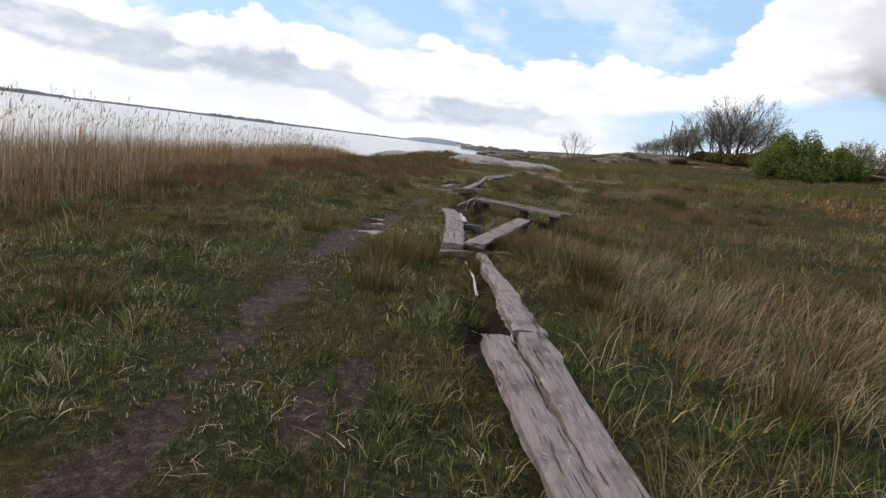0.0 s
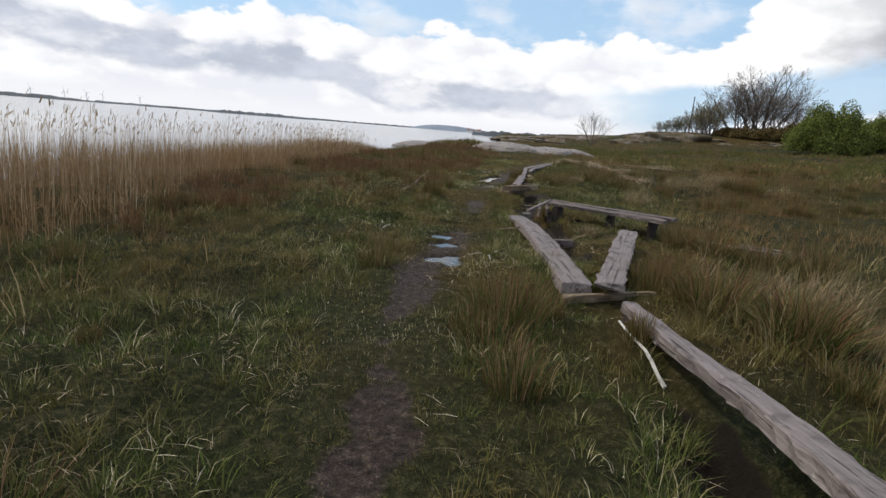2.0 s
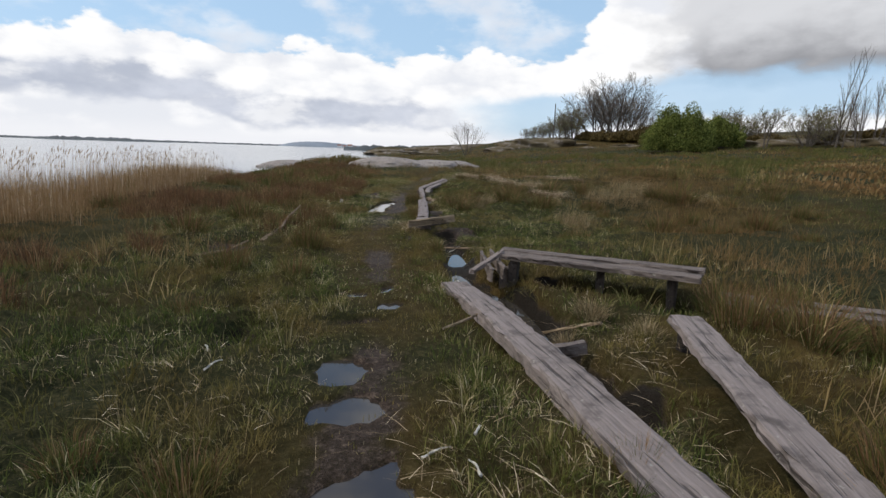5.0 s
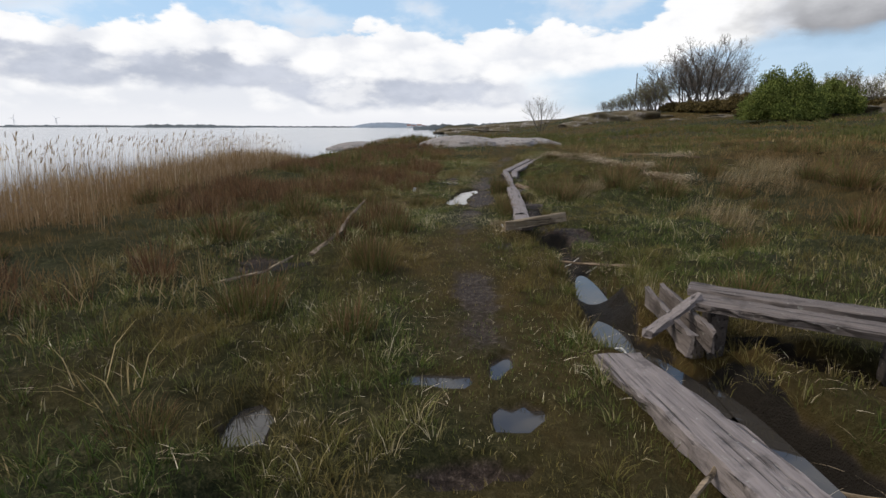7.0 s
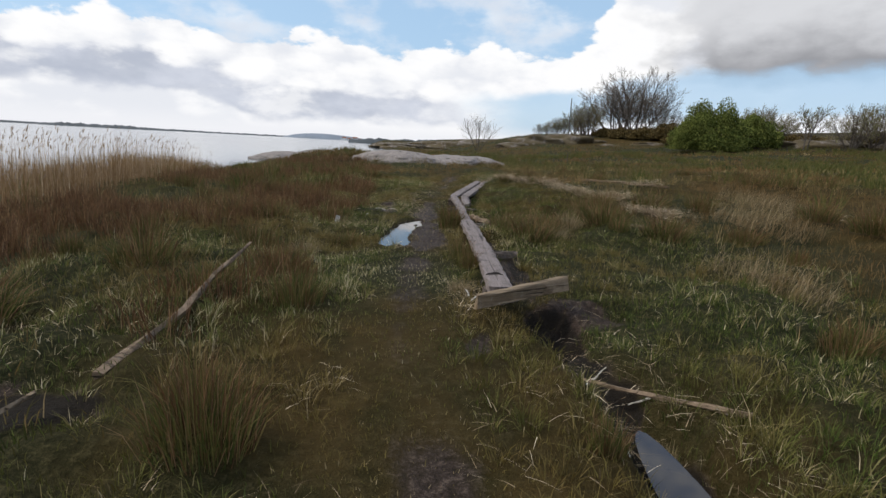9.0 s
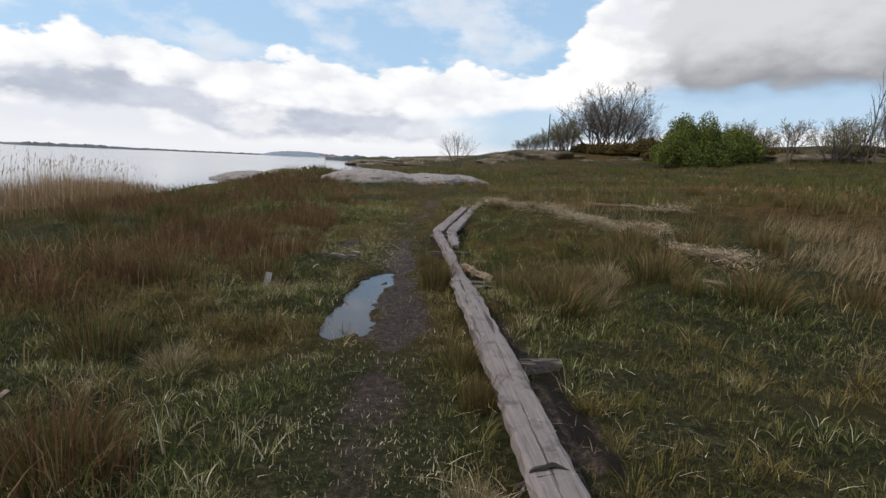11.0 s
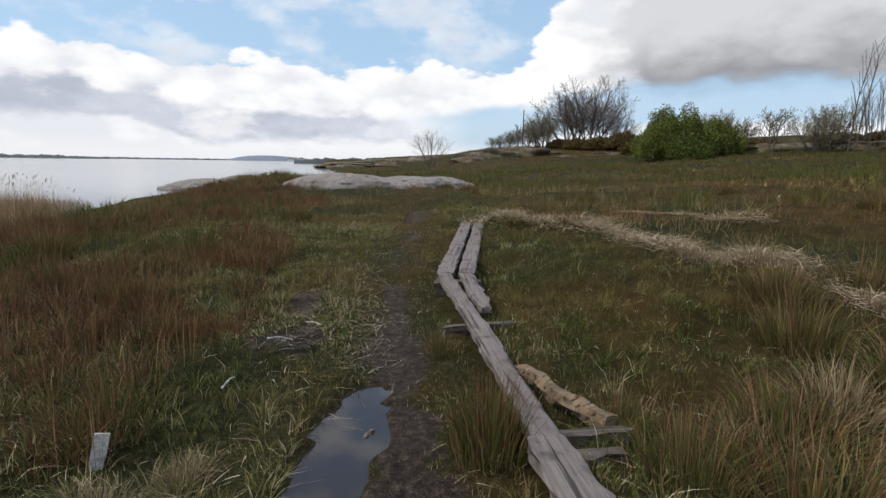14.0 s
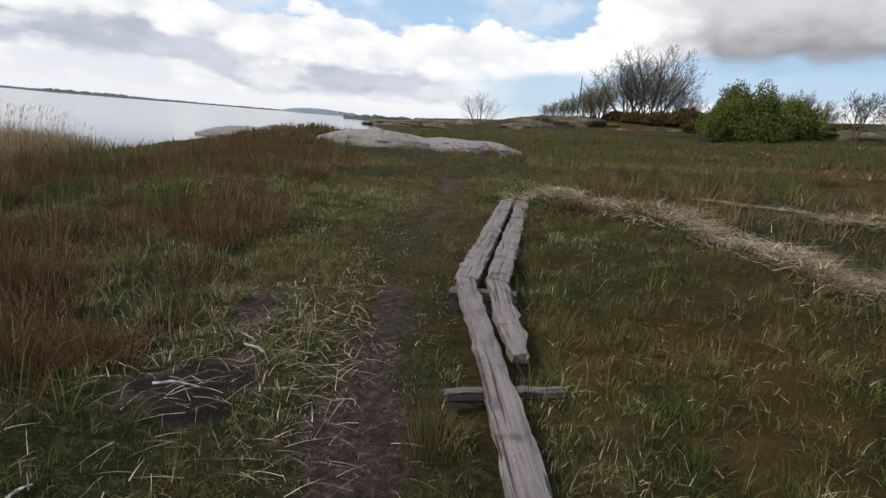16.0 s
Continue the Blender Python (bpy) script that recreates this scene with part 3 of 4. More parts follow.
SLAB = "smooth grey granite slab rising out of the meadow"
rock(-0.6, 42.3, 2.9, 1.9, 0.72, -20, SLAB)
rock(2.5, 42.2, 2.2, 1.6, 0.66, -6, SLAB, sink=0.12)
rock(4.4, 42.6, 1.6, 1.3, 0.6, 8, SLAB, sink=0.08)
rock(-9.6, 55, 3.6, 2.2, 0.9, 35, "pale granite shore rock sloping into the sea")
rock(-7.4, 52.5, 1.7, 1.4, 0.8, 20, "pale granite shore rock sloping into the sea")


def polar(azimuth, dist):
    """A spot by its bearing in degrees and distance from the middle of the walk."""
    return dist * math.sin(radians(azimuth)), 16.4 + dist * math.cos(radians(azimuth))


for a_, d_, l_, w_, h_ in ((12.8, 92, 5, 3, 1.3), (15.5, 96, 7, 4, 2.8), (18.3, 98, 7, 4, 3.2), (20.8, 100, 5, 3, 1.2), (39.6, 82, 5, 3, 1.6), (42.8, 84, 6, 3, 1.9), (45.5, 88, 6, 3, 1.8), (49.5, 86, 7, 3, 1.6), (53.5, 88, 7, 3, 1.8),
                           (-0.5, 150, 12, 6, 1.9), (2.5, 165, 18, 6, 2.4), (6.0, 160, 16, 6, 2.6), (9.5, 175, 16, 6, 2.4), (3.8, 120, 8, 4, 1.1), (22.8, 92, 3, 1.5, 0.7), (27, 96, 4, 2, 0.8)):
    rx_, ry_ = polar(a_, d_)
    rock(rx_, ry_, l_ * 0.8, w_ * 0.8, h_ * 0.62, 10 * math.sin(a_ * 3), "weathered grey rock outcrop on the far heath", sub=4, lump=0.5, mat=HEATHROCK)
bm = bmesh.new()
bmesh.ops.create_cube(bm, size=1, matrix=Matrix.Diagonal((0.07, 0.022, 0.2, 1)))
bmesh.ops.bevel(bm, geom=bm.edges[:], offset=0.005, segments=1)
stub = part("board_stub", bm, BLEACHED, None)
stub.matrix_world = pose(-1.42, 18.85, float(land(-1.42, 18.85)) + 0.07, -12, 14, 20)
tagged(stub, "short white weathered board stub leaning in grass", "board")
rock(10.75, 28.0, 0.075, 0.07, 0.13, 0, "white boulder out on the meadow", "stone", 0.1, 0.2, WHITE, 3)
rock(4.2, 22.2, 0.045, 0.04, 0.1, 0, "small pale stone in the straw line", "stone", 0.1, 0.2, BLEACHED, 3)


# ---- driftwood ----
def branch(name, pts, r0, r1, mat, label, sides=7):
    """A bent, tapering stick through points (x, y, height over ground)."""
    pts = np.array(pts, float)
    pts[:, 2] += land(pts[:, 0], pts[:, 1])
    o = pts.mean(0)
    n = 22
    t = np.linspace(0, len(pts) - 1, n)
    c = np.stack([np.interp(t, range(len(pts)), pts[:, k]) for k in range(3)], 1) - o
    c += 0.35 * r0 * np.sin(np.linspace(0, 9, n)[:, None] * np.array([1.0, 1.3, 0.7]) + len(label))
    ax = Vector(c[-1] - c[0]).normalized()
    s1 = ax.cross(Vector((0, 0, 1))).normalized()
    s2 = s1.cross(ax)
    verts, faces = [], []
    for i in range(n):
        r = r0 + (r1 - r0) * i / (n - 1)
        for j in range(sides):
            a = 2 * math.pi * j / sides
            k = r * (1 + 0.22 * math.sin(3 * a + i * 0.9))
            verts.append(tuple(Vector(c[i]) + s1 * (k * math.cos(a)) + s2 * (k * math.sin(a))))
    faces = [[i * sides + j, i * sides + (j + 1) % sides, (i + 1) * sides + (j + 1) % sides, (i + 1) * sides + j] for i in range(n - 1) for j in range(sides)]
    faces += [list(range(sides)), list(range((n - 1) * sides, n * sides))]
    ob = link_mesh(name, verts, faces, [mat])
    ob.location = o
    return tagged(ob, label, name.replace("_", " "))


branch("driftwood_log", [(0.98, 19.4, 0.1), (1.08, 19.05, 0.1), (1.24, 18.6, 0.09)], 0.05, 0.055, BARKLOG, "split driftwood log lying against the plank")
branch("wire_band", [(0.5, 14.56, 0.1), (0.555, 14.6, 0.19), (0.67, 14.63, 0.205), (0.78, 14.58, 0.19), (0.83, 14.55, 0.08)], 0.011, 0.011, BLACKWOOD, "dark rusty wire wound round the plank")
branch("wire_band", [(0.5, 14.62, 0.1), (0.555, 14.56, 0.192), (0.68, 14.58, 0.2), (0.78, 14.63, 0.19), (0.83, 14.6, 0.08)], 0.008, 0.008, BLACKWOOD, "dark rusty wire wound round the plank")
branch("fallen_branch", [(-1.86, 15.2, 0.22), (-1.93, 14.3, 0.1), (-1.86, 13.5, 0.05), (-2.0, 12.6, 0.02)], 0.014, 0.034, BARKLOG, "long dry barkless branch lying in the grass")
branch("fallen_branch", [(-2.1, 12.25, 0.12), (-2.3, 11.85, 0.08), (-2.6, 11.4, 0.03)], 0.012, 0.016, PALEWOOD, "thin bare branch lying in the marsh grass")
branch("fallen_branch", [(1.72, 4.3, 0.06), (1.85, 3.9, 0.05), (1.93, 3.62, 0.03)], 0.009, 0.014, BLEACHED, "pale peeled stick beside the warped plank")
branch("fallen_branch", [(0.55, 8.3, 0.04), (0.95, 8.75, 0.09)], 0.01, 0.012, PALEWOOD, "pale dry stick by the thick plank")
branch("fallen_branch", [(1.5, 9.0, 0.05), (1.9, 8.3, 0.08)], 0.012, 0.016, PALEWOOD, "pale dry stick in the hollow")
branch("fallen_branch", [(0.95, 12.95, 0.05), (1.7, 12.2, 0.05)], 0.012, 0.02, BARKLOG, "dry stick on the mud by the tilted beam")
branch("fallen_branch", [(-0.13, 18.8, 0.03), (-0.02, 18.93, 0.05)], 0.012, 0.016, BARK, "dark stick at the puddle edge")
branch("fallen_branch", [(5.4, 26.6, 0.1), (6.4, 25.3, 0.1), (7.3, 24.2, 0.06)], 0.03, 0.04, BARKLOG, "grey drift branch lying in brown grass")
branch("fallen_branch", [(3.2, 18.9, 0.04), (3.9, 18.2, 0.04), (4.5, 17.8, 0.04)], 0.025, 0.03, BARKLOG, "grey drift branch lying in green grass")


CHIP = "pale broken wood chip lying on trodden mud"
for px, py, a_, ln in ((0.38, 6.55, 0.4, 0.16), (0.55, 6.4, 2.0, 0.12), (0.62, 6.75, 1.1, 0.1), (0.72, 9.75, 0.8, 0.14), (0.86, 9.95, 2.4, 0.1), (-0.72, 20.4, 0.3, 0.2), (-0.95, 19.6, 1.2, 0.14), (-0.5, 21.0, 2.6, 0.18), (0.42, 14.3, 0.9, 0.14), (0.36, 14.5, 1.7, 0.2), (1.15, 13.1, 0.5, 0.2), (1.3, 12.7, 2.2, 0.16), (1.05, 12.3, 1.4, 0.14), (-1.05, 7.6, 0.7, 0.12), (-1.2, 7.9, 2.1, 0.1)):
    dx, dy = ln / 2 * math.cos(a_), ln / 2 * math.sin(a_)
    branch("wood_chip", [(px - dx, py - dy, 0.02), (px, py, 0.035), (px + dx, py + dy, 0.025)], 0.008, 0.004, BLEACHED, CHIP, 5)


# ---- grasses ----
def ribbons(name, base, h, way, bend, width, tone, mat, arch=1.0):
    """Many narrow bent blades in one mesh. way: the side they bend to; bend: how far, as a share of their height."""
    n = len(base)
    g = np.random.RandomState(n)
    face = g.uniform(0, math.pi, n)
    side = np.stack([np.cos(face), np.sin(face), np.zeros(n)], 1) * (width / 2)[:, None]
    lean = np.stack([np.cos(way), np.sin(way), np.zeros(n)], 1) * (bend * h)[:, None]
    up = np.zeros((n, 3))
    up[:, 2] = h * arch
    fall = np.sqrt(np.clip(1 - 0.8 * np.minimum(bend, 1.05) ** 2, 0.03, 1))[:, None]
    mid = base + up * (0.4 + 0.2 * fall) * fall ** 0.5 + lean * 0.36
    tip = base + up * fall + lean
    v = np.empty((n, 5, 3), np.float32)
    v[:, 0], v[:, 1], v[:, 2], v[:, 3], v[:, 4] = base - side, base + side, mid - side * 0.8, mid + side * 0.8, tip
    loops = (np.arange(n)[:, None] * 5 + np.array([0, 1, 3, 2, 2, 3, 4])).astype(np.int32).ravel()
    starts = (np.arange(n)[:, None] * 7 + np.array([0, 4])).astype(np.int32).ravel()
    me = bpy.data.meshes.new(name)
    me.vertices.add(n * 5)
    me.loops.add(n * 7)
    me.polygons.add(n * 2)
    me.vertices.foreach_set("co", v.ravel())
    me.loops.foreach_set("vertex_index", loops)
    me.polygons.foreach_set("loop_start", starts)
    me.materials.append(mat)
    a = me.attributes.new("tone", "FLOAT", "POINT")
    a.data.foreach_set("value", np.repeat(np.clip(tone, 0, 1), 5).astype(np.float32))
    me.update(calc_edges=True)
    return new(name, me)


PLANK_LINES = [np.array([(2.16, 1.45), (2.95, -1.2)]), np.array([(2.385, 1.57), (3.12, -1.2)]), np.array([(1.86, 4.72), (2.16, 3.12), (2.385, 1.57)]), np.array([(0.80, 9.84), (1.06, 8.6), (1.22, 7.4), (1.47, 5.1)]), np.array([(2.42, 7.95), (1.74, 5.02)]),
               np.array([(0.62, 14.17), (0.66, 14.6), (0.745, 16.4), (0.82, 18.4), (0.88, 20.3), (0.90, 21.95)]), np.array([(1.04, 21.9), (2.17, 26.0)]), np.array([(1.07, 20.6), (1.18, 21.93)])]


def free(x, y, gap=0.13):
    """Where no plank lies."""
    k = np.ones(len(x), bool)
    for line in PLANK_LINES:
        k &= near_line(x, y, line)[0] > gap
    return k


def scatter(n, x0, x1, y0, y1, seed):
    g = np.random.RandomState(seed)
    return g.uniform(x0, x1, n), g.uniform(y0, y1, n), g


def on_land(x, y):
    return np.stack([x, y, land(x, y) - 0.01], 1)


REEDLINE = np.array([(-3.3, -12), (-3.3, 0), (-3.5, 3.3), (-4.3, 6.6), (-5.6, 12), (-6.5, 17.5), (-7.2, 24), (-7.6, 30), (-9.0, 36), (-12, 40)])


def reedside(x, y):
    """Metres into the reed bed."""
    return np.interp(y, REEDLINE[:, 1], REEDLINE[:, 0]) - x + 0.5 * vn(x * 0.7, y * 0.7)


def tufts(x, y, per, spread_, g):
    """Blade roots in small tufts round the given spots: roots, the way out from each tuft's middle, and the tuft's number."""
    which = np.repeat(np.arange(len(x)), per)
    a, r = g.uniform(0, 6.28, len(which)), spread_ * np.sqrt(g.uniform(0, 1, len(which)))
    return x[which] + r * np.cos(a), y[which] + r * np.sin(a), a, which


# short turf near the path
x, y, g = scatter(370000, -4.2, 5.2, -1.2, 30, 1)
k = (g.uniform(0, 1, len(x)) > 0.9 * np.clip(muddy(x, y) * 1.1, 0, 1) ** 1.3) & free(x, y) & (reedside(x, y) < 0.3) & (wet(x, y) < 0.2) & (peaty_shaded(x, y) < 0.2 + 0.6 * g.uniform(0, 1, len(x))) & (g.uniform(0, 1, len(x)) < (1.15 - 0.22 * np.abs(x)) * (0.3 + 0.8 * sm(vn(x * 2.9 + 1, y * 2.9) + 0.7 * vn(x * 7.1, y * 7.1), -0.7, 0.35)))
x, y = x[k], y[k]
n = len(x)
d_track = near_line(x, y, TRACK)[0]
h = g.uniform(0.03, 0.085, n) * (0.6 + 0.55 * sm(d_track, 0.2, 0.9))
tone = np.clip(0.30 + 0.24 * vn(x * 0.8 + 9, y * 0.8) + 0.26 * vn(x * 3, y * 3) + 0.16 * sm(d_track, 0.7, 0.1) + 0.12 * sm(y, 9, 15) - 0.1 * sm(x, 0.9, 1.8) * sm(y, 6, 9) + 0.08 * sm(y, 6.5, 3.5) + g.normal(0, 0.22, n) + 0.45 * (g.uniform(0, 1, n) < 0.06), 0, 1)
turf = ribbons("grass", on_land(x, y), h, g.uniform(0, 6.28, n), np.abs(g.normal(0.45, 0.35, n)), g.uniform(0.003, 0.0065, n), tone, GRASS)
tagged(turf, "short green and straw-coloured marsh grass beside the path", "grass", kind="stuff")

# drooping tufts in it
x, y, g = scatter(21000, -4.2, 5.2, -1.2, 30, 17)
d_track = near_line(x, y, TRACK)[0]
k = (d_track > 0.3 + 0.25 * g.uniform(0, 1, len(x))) & (muddy(x, y) < 0.4) & free(x, y, 0.16) & (reedside(x, y) < 0.2) & (g.uniform(0, 1, len(x)) < 1.2 - 0.2 * np.abs(x)) & (vn(x * 1.1 + 7, y * 1.1) + g.uniform(-0.8, 0.8, len(x)) > -0.25)
x, y = x[k], y[k]
lush = 1 + 0.8 * sm(x, 1.2, 2.4) * sm(y, 6.5, 4.0)
size = g.uniform(0.07, 0.15, len(x)) * lush * (1 + 0.7 * (g.uniform(0, 1, len(x)) < 0.2))
tint = np.clip(0.36 + 0.12 * sm(y, 9, 15) - 0.1 * sm(x, 0.9, 1.8) * sm(y, 6, 9) + 0.1 * sm(y, 6.5, 3.5) + 0.28 * vn(x * 0.7, y * 0.7 + 5) + g.normal(0, 0.17, len(x)), 0.0, 0.68)
bx, by, a, which = tufts(x, y, 21, 0.05, g)
n = len(bx)
clumps = ribbons("grass_tufts", on_land(bx, by), size[which] * g.uniform(0.6, 1.25, n), a + g.normal(0, 0.5, n), np.clip(np.abs(g.normal(0.72, 0.28, n)), 0, 1.0), g.uniform(0.003, 0.0058, n), np.clip(tint[which] + g.normal(0, 0.24, n), 0, 1), GRASS)
tagged(clumps, "drooping tufts of green and withered marsh grass", "grass", kind="stuff")

# rougher meadow further out
x, y, g = scatter(21000, -9, 16, -2, 48, 2)
k = ((np.abs(x - 0.5) > 3.0 + g.uniform(-1, 1, len(x))) | (y > 28)) & (reedside(x, y) < 0.6) & free(x, y, 0.2) & (g.uniform(0, 1, len(x)) < 1.0 - np.clip((np.hypot(x, y - 15) - 14) / 40, 0, 0.5))
x, y = x[k], y[k]
tall = sm(vn(x * 0.45, y * 0.45) + 0.6 * vn(x * 1.4, y * 1.4), -0.2, 0.9)
size = g.uniform(0.1, 0.24, len(x)) + 0.2 * tall
tint = np.clip(0.3 + 0.35 * tall + g.normal(0, 0.18, len(x)), 0, 1)
bx, by, a, which = tufts(x, y, 7, 0.12, g)
n = len(bx)
rough_grass = ribbons("meadow_grass", on_land(bx, by), size[which] * g.uniform(0.5, 1.2, n), a + g.normal(0, 0.5, n), np.clip(np.abs(g.normal(0.6, 0.3, n)), 0, 1), g.uniform(0.005, 0.010, n), np.clip(tint[which] + g.normal(0, 0.24, n), 0, 1), MEADOW)
tagged(rough_grass, "rough brown and green meadow grass", "grass", kind="stuff")

# far heath tufts
g = np.random.RandomState(3)
y = 12 + 138 * g.uniform(0, 1, 95000) ** 1.5
x = g.uniform(-14, 1, len(y)) + (y * 1.45 + 8) * g.uniform(0, 1, len(y)) ** 1.2
k = (x > np.interp(y, SHORE[:10, 1], SHORE[:10, 0]) + 3) & ((x > 14) | (y > 43)) & (x < 100)
x, y = x[k], y[k]
n = len(x)
far_grass = ribbons("heath_grass", on_land(x, y), g.uniform(0.1, 0.3, n), g.uniform(0, 6.28, n), np.abs(g.normal(0.55, 0.25, n)), g.uniform(0.05, 0.11, n), np.clip(0.36 + 0.4 * vn(x * 0.15, y * 0.15) + 0.2 * vn(x * 0.6, y * 0.6) + g.normal(0, 0.15, n), 0, 1), MEADOW)
tagged(far_grass, "brown heath grass on the far meadow", "grass", kind="stuff")

# tall dry grass on the land side
x, y, g = scatter(90000, 2.9, 11, -1.8, 30, 4)
k = (vn(x * 0.5 + 2, y * 0.32) + 0.35 * vn(x * 1.7, y * 1.7) + 0.75 * sm(y, 9, 2) * sm(x, 3.0, 4.0) - 0.42 * sm(y, 9, 12) > 0.3) & free(x, y, 0.3) & (x > 2.9 + 0.7 * sm(y, 8, 12))
x, y = x[k], y[k]
n = len(x)
dry = ribbons("dry_grass", on_land(x, y), g.uniform(0.2, 0.52, n), g.normal(-0.6, 1.1, n), np.clip(np.abs(g.normal(0.62, 0.32, n)), 0, 1.02), g.uniform(0.003, 0.007, n), np.clip(g.normal(0.5, 0.25, n), 0, 1), DRYGRASS)
tagged(dry, "tall dry brown grass bent by the wind", "grass", kind="stuff")

# reeds
x, y, g = scatter(95000, -26, -2.8, -8, 42, 5)
r = reedside(x, y)
k = (r > 0) & (r < 9.5 - 4.5 * sm(y, 18, 36)) & (g.uniform(0, 1, len(x)) < 0.35 + 0.65 * sm(r, 0, 0.8)) & (g.uniform(0, 1, len(x)) < 1.0 - 0.75 * sm(r, 3.0, 6.5))
x, y, r = x[k], y[k], r[k]
n = len(x)
base = np.stack([x, y, np.maximum(land(x, y), -0.75) - 0.02], 1)
tall_ones = (g.uniform(0, 1, n) < 0.09 + 0.45 * sm(r, 3, 6.5)) & (r > 0.5)
h = np.where(tall_ones, g.uniform(1.05, 1.62, n), g.uniform(0.45, 1.0, n)) * (0.55 + 0.45 * sm(r, 0, 1.6)) + 0.12 * sm(r, 1, 4)
way, bend = g.normal(0.3, 0.8, n), np.abs(g.normal(0.06, 0.07, n))
tone = np.clip(g.normal(0.5, 0.22, n) + 0.25 * tall_ones, 0, 1)
reeds = ribbons("reed_bed", base, h, way, bend, g.uniform(0.005, 0.010, n), tone, REED)
tagged(reeds, "tall dry golden brown reed bed along the shore", "reeds", kind="stuff")
# seed heads and dead leaves of the reeds
s = tall_ones & (g.uniform(0, 1, n) < 0.7)
top = base[s] + np.stack([np.cos(way[s]) * bend[s] * h[s], np.sin(way[s]) * bend[s] * h[s], h[s] * 0.93], 1)
plumes = ribbons("reed_plumes", top, g.uniform(0.1, 0.2, s.sum()), g.normal(0.2, 0.7, s.sum()), np.abs(g.normal(0.45, 0.25, s.sum())), g.uniform(0.012, 0.026, s.sum()), np.clip(g.normal(0.7, 0.2, s.sum()), 0, 1), REED)
tagged(plumes, "pale feathery seed heads on dry reeds", "reeds", kind="stuff")
s = g.uniform(0, 1, n) < 0.9
low = base[s] + np.array([0, 0, 1.0]) * (h[s] * g.uniform(0.02, 0.5, s.sum()))[:, None]
litter = ribbons("reed_leaves", low, g.uniform(0.18, 0.42, s.sum()), g.uniform(0, 6.28, s.sum()), np.abs(g.normal(0.6, 0.3, s.sum())), g.uniform(0.008, 0.016, s.sum()), np.clip(g.normal(0.35, 0.2, s.sum()), 0, 1), REED)
tagged(litter, "dead brown leaves low in the reed bed", "reeds", kind="stuff")


# straws lying about
def straws(name, x, y, g, length, lift, label, mat=None, wide=1.0, shade=0.0):
    n = len(x)
    b = on_land(x, y) + np.stack([np.zeros(n), np.zeros(n), g.uniform(0.01, 0.03 + lift, n)], 1)
    ob = ribbons(name, b, g.uniform(0.3, 1, n) * length, g.uniform(0, 6.28, n), g.uniform(1.0, 1.1, n), g.uniform(0.0018, 0.004, n) * wide, np.clip(g.normal(0.34 + shade, 0.36, n), 0, 1), mat or STRAW, 0.3)
    return tagged(ob, label, "straw", kind="stuff")


x, y, g = scatter(30000, -3.6, 4.6, -1.2, 29, 6)
k = (vn(x * 1.6 + 4, y * 1.6) + 0.4 * vn(x * 5, y * 5) > 0.12) & free(x, y, 0.12) & (wet(x, y) < 0.1) & (near_line(x, y, TRACK)[0] > 0.22)
straws("loose_straw", x[k], y[k], g, 0.17, 0.05, "scattered pale dry straws lying in the grass")
g = np.random.RandomState(8)
t = g.uniform(0, len(WRACK) - 1, 12000)
t = t[vn(t * 2.1, t * 0 + 4) + 0.6 * vn(t * 7, t * 0) + g.uniform(-0.4, 0.4, len(t)) > -0.3]
x = np.interp(t, range(len(WRACK)), WRACK[:, 0]) + g.normal(0, 0.17, len(t)) + 0.35 * vn(t * 3, t * 0)
y = np.interp(t, range(len(WRACK)), WRACK[:, 1]) + g.normal(0, 0.30, len(t))
straws("straw_drift", x, y, g, 0.5, 0.12, "long drift line of washed-up pale reed straw", wide=3.0, shade=-0.1)
x, y, g = scatter(60000, 5, 11, 17, 30, 21)
k = (np.abs(near_line(x, y, np.array([(5.8, 28.4), (7.0, 23.5), (7.2, 20.5), (8.8, 18.5)]))[0]) + 0.5 * vn(x * 1.1, y * 1.1) < 0.3) & (vn(x * 0.9 + 3, y * 0.9) + 0.5 * vn(x * 3, y * 3) > 0.3)
straws("straw_drift", x[k], y[k], g, 0.45, 0.14, "patchy drift line of pale straw across the meadow", wide=3.0, shade=-0.1)
g = np.random.RandomState(9)
for cx, cy, sx, sy, m in ((-0.62, 20.9, 0.3, 0.8, 520), (-0.02, 21.3, 0.2, 1.1, 620), (1.3, 7.2, 0.25, 0.9, 300), (0.5, 5.9, 0.3, 0.5, 350), (0.35, 14.3, 0.15, 0.3, 250), (1.25, 12.8, 0.25, 0.8, 350), (1.75, 7.9, 0.35, 0.5, 300), (0.6, 26.3, 0.5, 0.8, 300)):
    straws("straw_litter", g.normal(cx, sx, m), g.normal(cy, sy, m), g, 0.26, 0.03, "broken pale straws trodden into the mud", wide=1.2)


